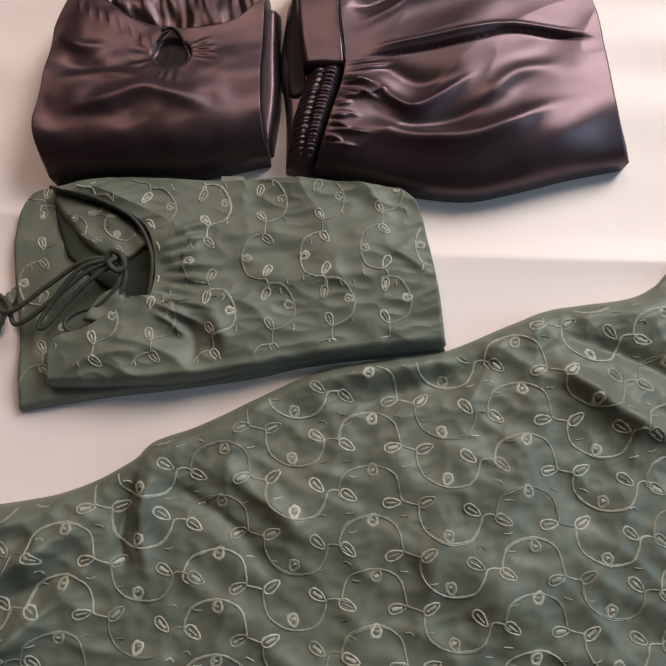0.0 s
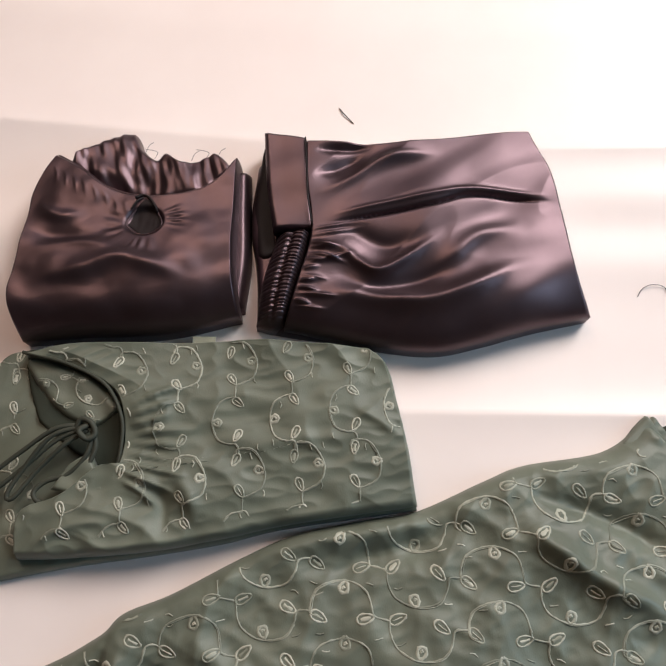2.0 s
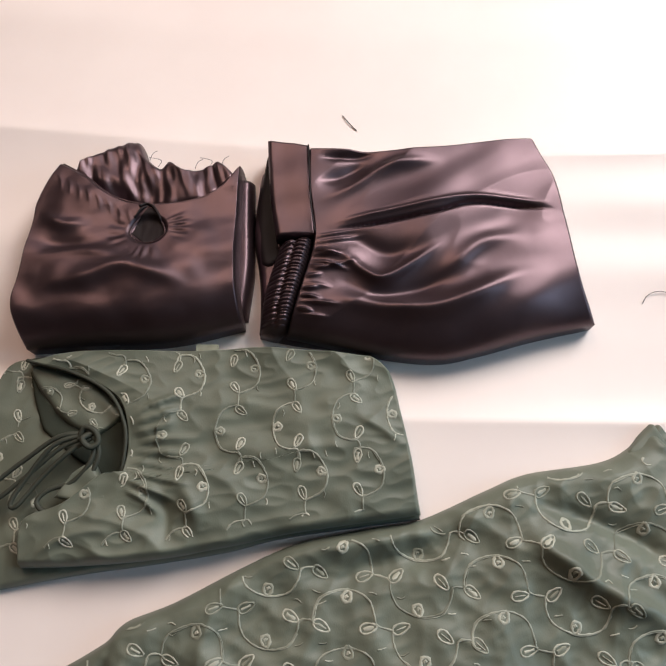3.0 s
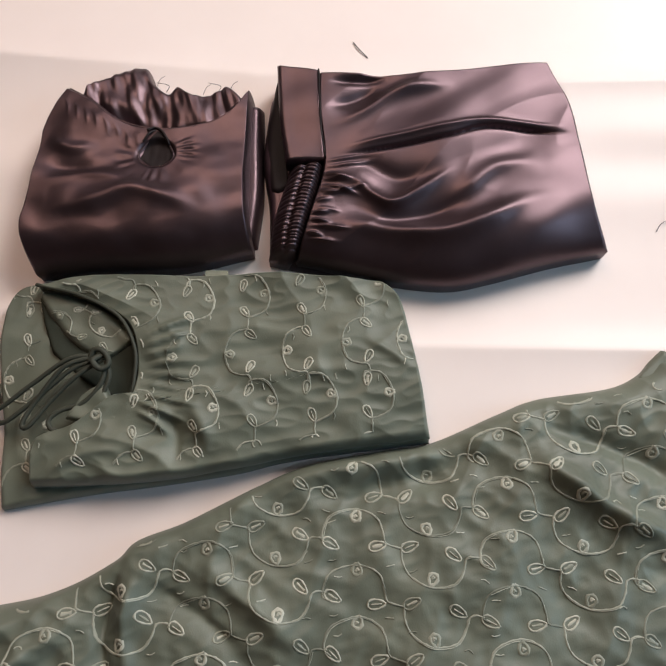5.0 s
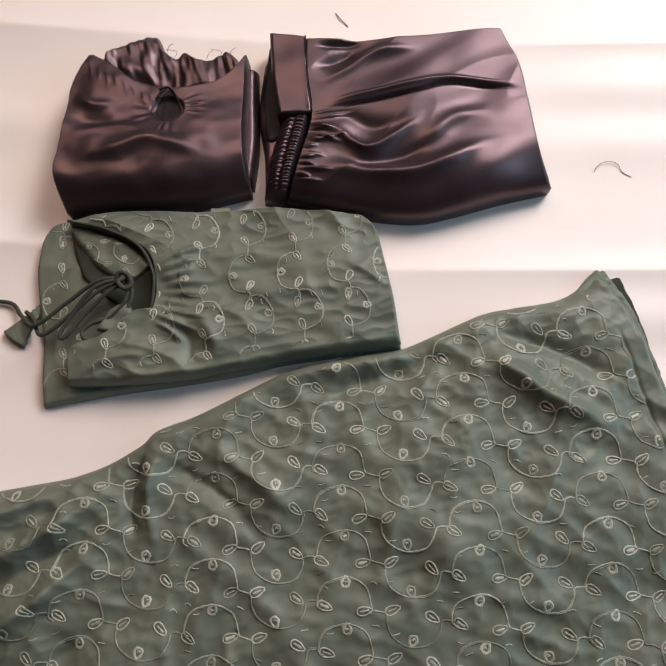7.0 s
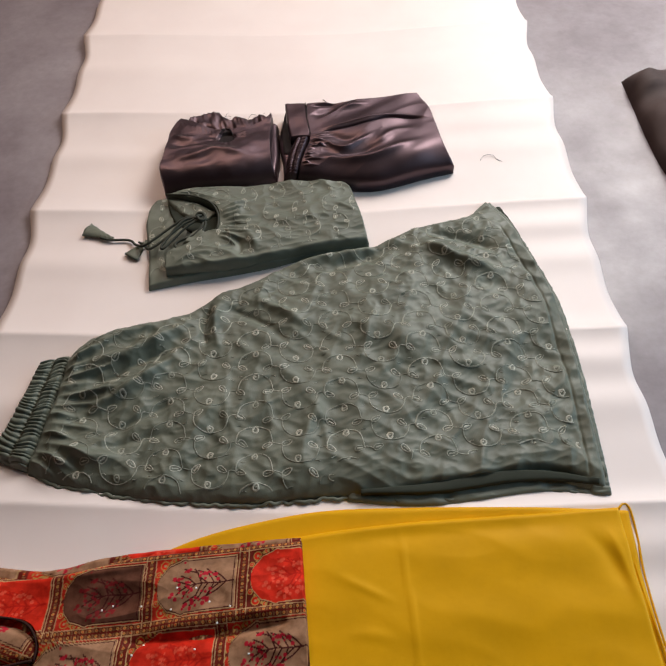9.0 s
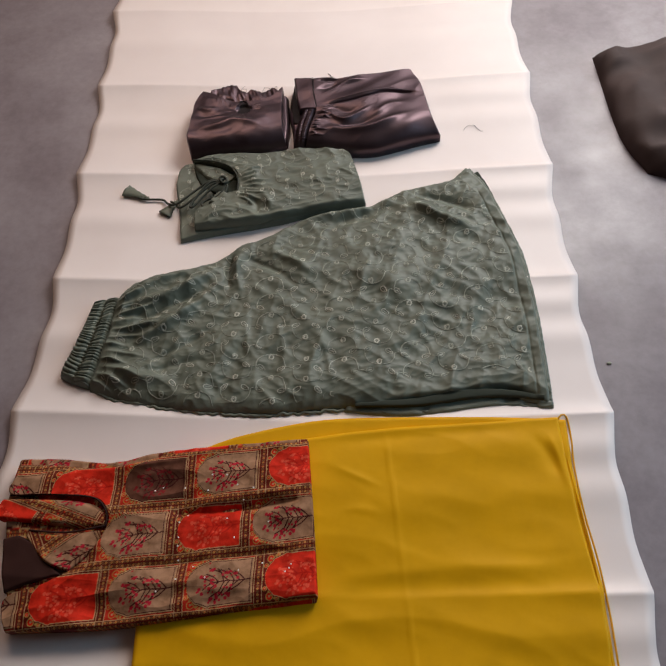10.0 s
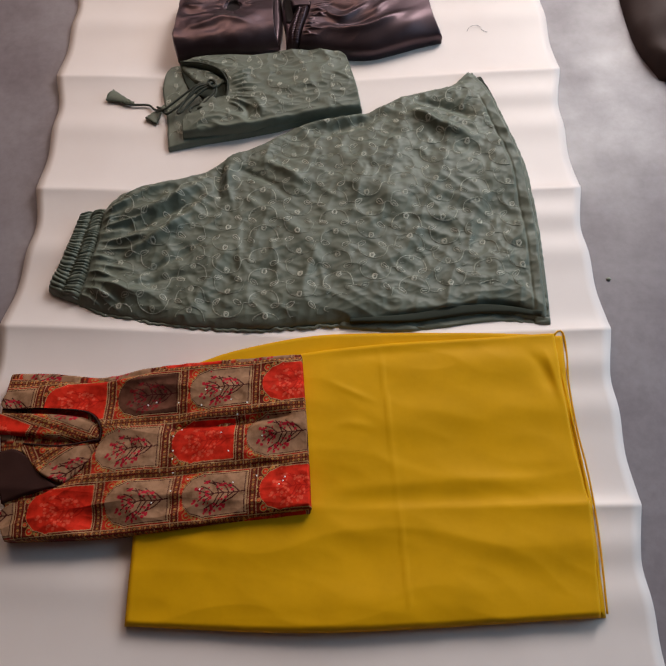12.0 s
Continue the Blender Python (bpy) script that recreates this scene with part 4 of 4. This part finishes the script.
# ---- mustard trousers ----
def mustard_trousers():
    root = thing("mustard_trousers", "smooth mustard yellow folded trousers with hemmed end", "trousers")
    lo = Patch(bottom=[(-0.20, -0.46), (0.1, -0.47), (0.515, -0.46)], right=[(0.515, -0.46), (0.519, -0.32), (0.522, -0.278), (0.516, -0.20), (0.512, -0.10), (0.515, -0.012)],
               top=[(-0.20, -0.075), (-0.137, -0.046), (-0.049, -0.016), (0.086, 0.006), (0.206, 0.007), (0.36, 0.000), (0.515, -0.012)], left=[(-0.20, -0.46), (-0.20, -0.25), (-0.20, -0.075)], nu=150, nv=80)
    lo.round(0.009, (0.01, 0.006, 0.01, 0.007)).wrinkle(0.12, 0.002, seed=51)
    part("lower_leg", lo.mesh("mustard_lower", 0.003, ride=0.7), YELLOW, root)
    p = Patch(bottom=[(-0.20, -0.462), (0.1, -0.475), (0.505, -0.46)], right=[(0.505, -0.46), (0.513, -0.32), (0.512, -0.278), (0.505, -0.20), (0.500, -0.10), (0.499, -0.010)],
              top=[(-0.20, -0.105), (-0.10, -0.072), (0.0, -0.047), (0.10, -0.032), (0.206, -0.022), (0.36, -0.016), (0.499, -0.010)], left=[(-0.20, -0.462), (-0.20, -0.25), (-0.20, -0.085)], nu=240, nv=150)
    p.round(0.012, (0.01, 0.006, 0.01, 0.008)).wrinkle(0.16, 0.004, (1.8, 1), 0, seed=52).wrinkle(0.05, 0.0012, (2, 1), -15, seed=53)
    p.wrinkle(0.09, 0.0045, (3.0, 1), 4, True, seed=57).wrinkle(0.045, 0.0011, (2.6, 1), -18, True, seed=58)
    p.ridge([(0.07, -0.272), (0.20, -0.262), (0.35, -0.258), (0.52, -0.266)], 0.014, 0.0020, 0.5)
    p.ridge([(0.07, -0.296), (0.20, -0.288), (0.35, -0.284), (0.52, -0.29)], 0.020, -0.0025, 0.5)
    p.ridge([(0.10, -0.08), (0.15, -0.105), (0.20, -0.13)], 0.005, 0.0022, 0.0)
    p.ridge([(0.11, -0.165), (0.15, -0.16), (0.20, -0.175)], 0.008, 0.002, 0.0)
    p.ridge([(0.08, -0.045), (0.25, -0.036), (0.45, -0.032)], 0.016, -0.0035, 0.5)
    p.ridge([(0.43, -0.03), (0.47, -0.075), (0.49, -0.15)], 0.014, -0.004, 0.1)
    p.ridge([(0.47, -0.03), (0.485, -0.08), (0.495, -0.15)], 0.008, 0.003, 0.1)
    p.ridge([(0.199, -0.02), (0.203, -0.08), (0.209, -0.14), (0.216, -0.25), (0.228, -0.45)], 0.0022, 0.0018, 0.9)
    part("leg", p.mesh("mustard_leg", 0.003, 0.007, ride=0.7), YELLOW, root)
    z = 0.018
    cord("hem_edge", [(0.500, -0.012, z), (0.508, -0.004, z), (0.516, -0.010, z), (0.517, -0.05, z - 0.003), (0.513, -0.10, z - 0.004), (0.515, -0.18, z - 0.005), (0.521, -0.25, z - 0.005), (0.522, -0.34, z - 0.005), (0.516, -0.455, z - 0.006)], 0.0016, YELLOW, root, 90)
    cord("hem_edge", [(0.499, -0.014, z + 0.002), (0.502, -0.06, z), (0.505, -0.12, z - 0.001), (0.511, -0.19, z - 0.002), (0.514, -0.26, z - 0.002), (0.514, -0.34, z - 0.002), (0.507, -0.455, z - 0.003)], 0.0016, YELLOW, root, 90)


# ---- printed top ----
RED, CREAM, BEIGE, MAROON, OLIVE = (0.66, 0.028, 0.012), (0.50, 0.31, 0.15), (0.37, 0.20, 0.115), (0.15, 0.018, 0.011), (0.44, 0.26, 0.07)
BERRY, TAUPE, TWIG = (0.46, 0.018, 0.035), (0.13, 0.05, 0.03), (0.07, 0.014, 0.012)


def berry_tree(rng):
    """Twigs and berries of the printed tree, its foot at the square end of a panel: segments and dots."""
    twigs, dots = [((0.103, 0.0), (0.085, 0.001)), ((0.085, 0.001), (0.062, -0.001)), ((0.062, -0.001), (0.040, 0.001))], []
    for k in range(7):
        x0 = 0.094 - 0.008 * k
        for sgn in (-1, 1):
            reach = (0.017, 0.021, 0.023, 0.024, 0.021, 0.016, 0.010)[k] * rng.uniform(0.8, 1.05)
            elbow = (x0 - rng.uniform(0.006, 0.014), sgn * reach * rng.uniform(0.35, 0.7))
            tip = (x0 - rng.uniform(0.015, 0.025), sgn * reach)
            twigs += [((x0, 0.0), elbow), (elbow, tip)]
            for m in range(4):
                f = rng.uniform(0.45, 1.25)
                dots.append((x0 - 0.021 * f + rng.uniform(-0.003, 0.003), sgn * reach * f + rng.uniform(-0.004, 0.004), rng.uniform(0.0013, 0.0028)))
    for m in range(8):
        dots.append((rng.uniform(0.030, 0.05), rng.uniform(-0.010, 0.010), rng.uniform(0.0013, 0.0023)))
    return twigs, dots


def print_colour(x, y):
    """The block print at garment places x, y in metres: rows of arched panels in chain borders."""
    n = len(x)
    col = np.tile(np.array(MAROON), (n, 1))
    tilt = y - 0.08 * (x + 0.2)
    row_h, col_w = 0.088, 0.1215
    r = np.floor((-tilt - 0.064) / row_h)
    q = (-tilt - 0.064) / row_h - r
    sx = (x + 0.244 + np.where(r % 2 == 1, 0.024, 0.0)) / col_w
    c = np.floor(sx)
    p = sx - c
    P, Q = p * col_w, (q - 0.5) * row_h

    def paint(mask, colour):
        col[mask] = np.array(colour)

    # chain borders: two rails, beads and short links between them
    off_row, off_col = np.abs(np.abs(Q) - 0.0408), np.abs(P - 0.1147)
    for off, run, zone in ((off_row, x, np.abs(Q) > 0.0372), (off_col, tilt, (P > 0.108) & (np.abs(Q) < 0.0372))):
        beat = (run * 118) % 1 - 0.5
        paint(zone & (np.hypot(beat / 118, off) < 0.0019), OLIVE)
        paint(zone & (np.hypot(beat / 118, off) < 0.0008), RED)
        paint(zone & (np.abs(np.abs(beat) - 0.42) < 0.05) & (off < 0.0022), (0.24, 0.12, 0.05))
    paint((np.abs(np.abs(Q) - 0.0374) < 0.0006) | (np.abs(P - 0.1085) < 0.0007) | (np.abs(P - 0.1208) < 0.0006), CREAM)
    # panel: square at its far end, an ogee arch at its near end
    half = 0.0345 * np.sqrt(np.clip(1 - np.clip((0.034 - P) / 0.030, 0, 1) ** 2, 0, 1)) - 0.0030 * np.exp(-((P - 0.022) / 0.004) ** 2) + 0.0014 * np.sin(P * 380) * (P < 0.04)
    inside = (P > 0.004) & (P < 0.106) & (np.abs(Q) < half)
    field = (P < 0.108) & (np.abs(Q) < 0.0368)
    kind = (c + 1 + (r % 2 == 1)) % 3
    is_red = kind == 0
    brown = (kind == 1) & (r % 4 == 0)
    paint(field & ~inside & is_red, MAROON)
    paint(field & ~inside & ~is_red, (0.52, 0.03, 0.015))
    for fx, fy, fr in ((0.011, 0.029, 0.0048), (0.011, -0.029, 0.0048), (0.023, 0.034, 0.0022), (0.023, -0.034, 0.0022), (0.004, 0.018, 0.0026), (0.004, -0.018, 0.0026)):
        d = np.hypot(P - fx, Q - fy)
        paint(field & ~inside & (d < fr + 0.0012), OLIVE)
        paint(field & ~inside & (d < fr), RED)
        paint(field & ~inside & (d < fr * 0.35), CREAM)
    paint(inside & is_red, RED)
    paint(inside & ~is_red, BEIGE)
    paint(inside & brown, TAUPE)
    depth = half - np.abs(Q)
    paint(inside & ~is_red & ((np.abs(depth - 0.0022) < 0.0006) | (np.abs(P - 0.102) < 0.0006)), TWIG)
    paint(inside & ((depth < 0.0012) | (P > 0.1048)), CREAM)
    scroll = field & ~inside & (depth > -0.0050) & (P < 0.055)
    paint(scroll & (np.sin(P * 900 + np.abs(Q) * 500) > 0.1), OLIVE)
    paint(field & ~inside & (depth > -0.0012), MAROON)
    # the berry tree
    wide = inside & (depth > 0.0035) & (P > 0.016)
    twig, berry = np.zeros(n, bool), np.zeros(n, bool)
    twigs, dots = berry_tree(random.Random(4))
    for (ax, ay), (bx, by) in twigs:
        ux, uy = bx - ax, by - ay
        t = np.clip(((P - ax) * ux + (Q - ay) * uy) / (ux * ux + uy * uy), 0, 1)
        twig |= np.hypot(P - ax - t * ux, Q - ay - t * uy) < 0.00095
    for bx, by, br in dots:
        berry |= np.hypot(P - bx, Q - by) < br
    paint(wide & ~is_red & twig, TWIG)
    paint(wide & ~is_red & berry & ~brown, BERRY)
    paint(wide & brown & berry, (0.20, 0.016, 0.018))
    paint(wide & is_red & twig, (0.50, 0.016, 0.008))
    paint(wide & is_red & berry, (0.74, 0.085, 0.045))
    return col


def dye(me, shift=(0.0, 0.0), turn=0.0):
    co = np.empty(len(me.vertices) * 3)
    me.vertices.foreach_get("co", co)
    co = co.reshape(-1, 3)
    a = radians(turn)
    x, y = co[:, 0] * math.cos(a) - co[:, 1] * math.sin(a) + shift[0], co[:, 0] * math.sin(a) + co[:, 1] * math.cos(a) + shift[1]
    layer = me.color_attributes.new("print", "FLOAT_COLOR", "POINT")
    layer.data.foreach_set("color", np.c_[print_colour(x, y), np.ones(len(x))].astype(np.float32).ravel())
    return me


def printed_top():
    root = thing("printed_top", "folded red and beige block-printed top lying on mustard trousers", "top")
    lo = Patch(bottom=[(-0.396, -0.335), (-0.2, -0.33), (0.082, -0.305)], right=[(0.082, -0.305), (0.076, -0.17), (0.066, -0.034)], top=[(-0.438, -0.055), (-0.365, -0.057), (-0.274, -0.066), (-0.167, -0.048), (0.066, -0.034)],
               left=[(-0.396, -0.335), (-0.414, -0.262), (-0.431, -0.20), (-0.444, -0.125), (-0.438, -0.055)], nu=260, nv=150)
    lo.round(0.012, (0.006, 0.004, 0.008, 0.007)).wrinkle(0.03, 0.003, seed=61).wrinkle(0.05, 0.006, (0.7, 1.4), 20, True, seed=69)
    part("back_panel", dye(lo.mesh("print_back", 0.003, 0.014, ride=0.7), (0.03, 0.02)), PRINT, root)
    p = Patch(bottom=[(-0.396, -0.338), (-0.2, -0.332), (0.083, -0.298)], right=[(0.083, -0.298), (0.076, -0.17), (0.067, -0.042)], top=[(-0.430, -0.068), (-0.365, -0.072), (-0.274, -0.080), (-0.167, -0.060), (-0.12, -0.055), (0.067, -0.042)],
              left=[(-0.396, -0.338), (-0.405, -0.292), (-0.34, -0.266), (-0.285, -0.230), (-0.262, -0.180), (-0.264, -0.156), (-0.29, -0.132), (-0.36, -0.124), (-0.435, -0.122), (-0.432, -0.09), (-0.430, -0.068)], nu=620, nv=380)
    p.round(0.010, (0.004, 0.003, 0.008, 0.008)).wrinkle(0.08, 0.008, (2.2, 1), 4, seed=62).wrinkle(0.03, 0.003, (2, 1), 10, seed=63).wrinkle(0.016, 0.001, (1.5, 1), 0, True, seed=65)
    p.ridge([(-0.16, -0.165), (-0.05, -0.158), (0.06, -0.146)], 0.006, -0.009, 0.8)
    p.ridge([(-0.14, -0.148), (-0.05, -0.142), (0.06, -0.130)], 0.010, 0.005, 0.7)
    p.ridge([(-0.24, -0.248), (-0.1, -0.24), (0.06, -0.222)], 0.007, -0.005, 0.8)
    p.wrinkle(0.045, 0.0075, (2.6, 1), 8, True, seed=64)
    p.ridge([(-0.25, -0.085), (-0.16, -0.075), (-0.12, -0.068)], 0.006, 0.004)
    part("front_panel", dye(p.mesh("print_front", 0.003, 0.026, 0.015, ride=0.7)), PRINT, root)
    c = Patch(bottom=[(-0.445, -0.165), (-0.38, -0.172), (-0.30, -0.182), (-0.262, -0.182)], right=[(-0.262, -0.182), (-0.264, -0.160)], top=[(-0.447, -0.130), (-0.37, -0.132), (-0.30, -0.140), (-0.264, -0.160)], left=[(-0.445, -0.165), (-0.452, -0.148), (-0.447, -0.130)], nu=130, nv=50)
    c.round(0.010, (0.006, 0.004, 0.006, 0.006)).wrinkle(0.03, 0.005, (2.5, 1), -8, seed=66)
    part("collar", dye(c.mesh("collar", 0.003, 0.029, ride=0.7), (0.02, 0.045), 25), PRINT, root, "turned red and beige printed neck facing")
    d = Patch(bottom=[(-0.409, -0.281), (-0.37, -0.268), (-0.322, -0.256)], right=[(-0.322, -0.256), (-0.350, -0.232), (-0.378, -0.206)], top=[(-0.431, -0.196), (-0.405, -0.192), (-0.378, -0.206)], left=[(-0.409, -0.281), (-0.421, -0.24), (-0.431, -0.196)], nu=30, nv=30)
    d.round(0.005, (0.004, 0.006, 0.004, 0.006)).wrinkle(0.03, 0.002, seed=68)
    part("neck_lining", d.mesh("neck_lining", 0.003, 0.030, ride=0.7), PRINT_IN, root, "plain dark brown neck lining")
    g = Patch(bottom=[(-0.392, -0.196), (-0.352, -0.236), (-0.312, -0.252)], right=[(-0.312, -0.252), (-0.280, -0.222), (-0.262, -0.184)], top=[(-0.388, -0.184), (-0.330, -0.192), (-0.262, -0.184)], left=[(-0.392, -0.196), (-0.392, -0.190), (-0.388, -0.184)], nu=110, nv=60)
    g.round(0.007, (0.004, 0.004, 0.005, 0.005)).wrinkle(0.03, 0.005, (2.0, 1), -25, seed=70)
    part("neck_facing", dye(g.mesh("neck_facing", 0.003, 0.031, ride=0.7), (0.05, 0.02), -30), PRINT, root, "turned red and beige printed facing")
    cord("facing_edge", [(-0.389, -0.184, 0.042), (-0.36, -0.188, 0.045), (-0.32, -0.190, 0.045), (-0.264, -0.181, 0.044)], 0.0017, PRINT_IN, root, 40)
    cord("neck_binding", [(-0.435, -0.124, 0.040), (-0.36, -0.126, 0.044), (-0.29, -0.134, 0.045), (-0.264, -0.158, 0.045), (-0.262, -0.182, 0.044)], 0.0016, PRINT_IN, root)
    e = Patch(bottom=[(0.03, -0.310), (0.06, -0.311), (0.084, -0.310)], right=[(0.084, -0.310), (0.085, -0.300)], top=[(0.03, -0.300), (0.06, -0.300), (0.085, -0.300)], left=[(0.03, -0.310), (0.03, -0.300)], nu=20, nv=6)
    e.round(0.006, (0.003, 0.003, 0.003, 0.003))
    part("lower_hem", e.mesh("lower_hem", 0.003, 0.012), PRINT_IN, root)
    bm = bmesh.new()
    bmesh.ops.create_uvsphere(bm, u_segments=8, v_segments=5, radius=1)
    stud = bpy.data.meshes.new("sequin")
    bm.to_mesh(stud)
    bm.free()
    stud.materials.append(STUD)
    rng = random.Random(9)
    for k in range(26):
        u, v = rng.uniform(0.35, 0.97), rng.uniform(0.12, 0.9)
        ob = new("sequin", stud)
        ob.parent = root
        ob.matrix_basis = Matrix.Translation(p.at(np.array([u]), np.array([v]))[0]) @ Matrix.Diagonal((0.0015, 0.0015, 0.0008, 1))


green_skirt()
green_top()
satin_shirt()
satin_trousers()
mustard_trousers()
printed_top()

# ---- small things on the sheet and the floor ----
def lint(name, pts, r, label):
    pts = [(x, y, ground(x, y) + 0.0016 + k) for x, y, k in pts]
    v, f = tube(spline(pts, 40), r, 6)
    tagged(part(name, mesh_from(name, v, f), LINT), label, "thread")


lint("loose_thread", [(0.419, 0.714, 0), (0.424, 0.722, 0.001), (0.434, 0.726, 0.002), (0.446, 0.724, 0.001), (0.452, 0.714, 0), (0.462, 0.708, 0)], 0.0004, "thin dark loose thread curled on the vinyl sheet")
lint("loose_thread", [(0.108, 0.940, 0), (0.114, 0.931, 0.001), (0.124, 0.920, 0)], 0.0006, "short dark loose thread on the vinyl sheet")
pebble = bmesh.new()
bmesh.ops.create_icosphere(pebble, subdivisions=2, radius=0.0035)
for v in pebble.verts:
    v.co = Vector((v.co.x * 1.2 + 0.618, v.co.y * 0.9 + 0.103, v.co.z * 0.6 - 0.0005)) + 0.0006 * noise.noise_vector(v.co * 400)
pm = bpy.data.meshes.new("pebble")
pebble.to_mesh(pm)
pebble.free()
tagged(part("pebble", pm, TAG), "tiny pale bit of grit on the cement floor", "grit")
# made-up brown bundle, standing in for an unidentified dark shape on the floor
bundle = Patch(bottom=[(0.80, 0.56), (0.95, 0.50), (1.15, 0.48)], right=[(1.15, 0.48), (1.2, 0.7), (1.15, 0.95)], top=[(0.76, 0.95), (0.95, 0.98), (1.15, 0.95)], left=[(0.80, 0.56), (0.765, 0.68), (0.76, 0.95)], nu=50, nv=50)
bundle.round(0.05, (0.06, 0.06, 0.06, 0.06)).wrinkle(0.10, 0.03, seed=71).wrinkle(0.05, 0.012, (2, 1), 40, True, seed=73)
tagged(part("floor_dark_shape", bundle.mesh("floor_dark_shape", -0.002), BROWN), "dark brown crumpled stand-in for an unidentified dark shape on the floor", "cloth")
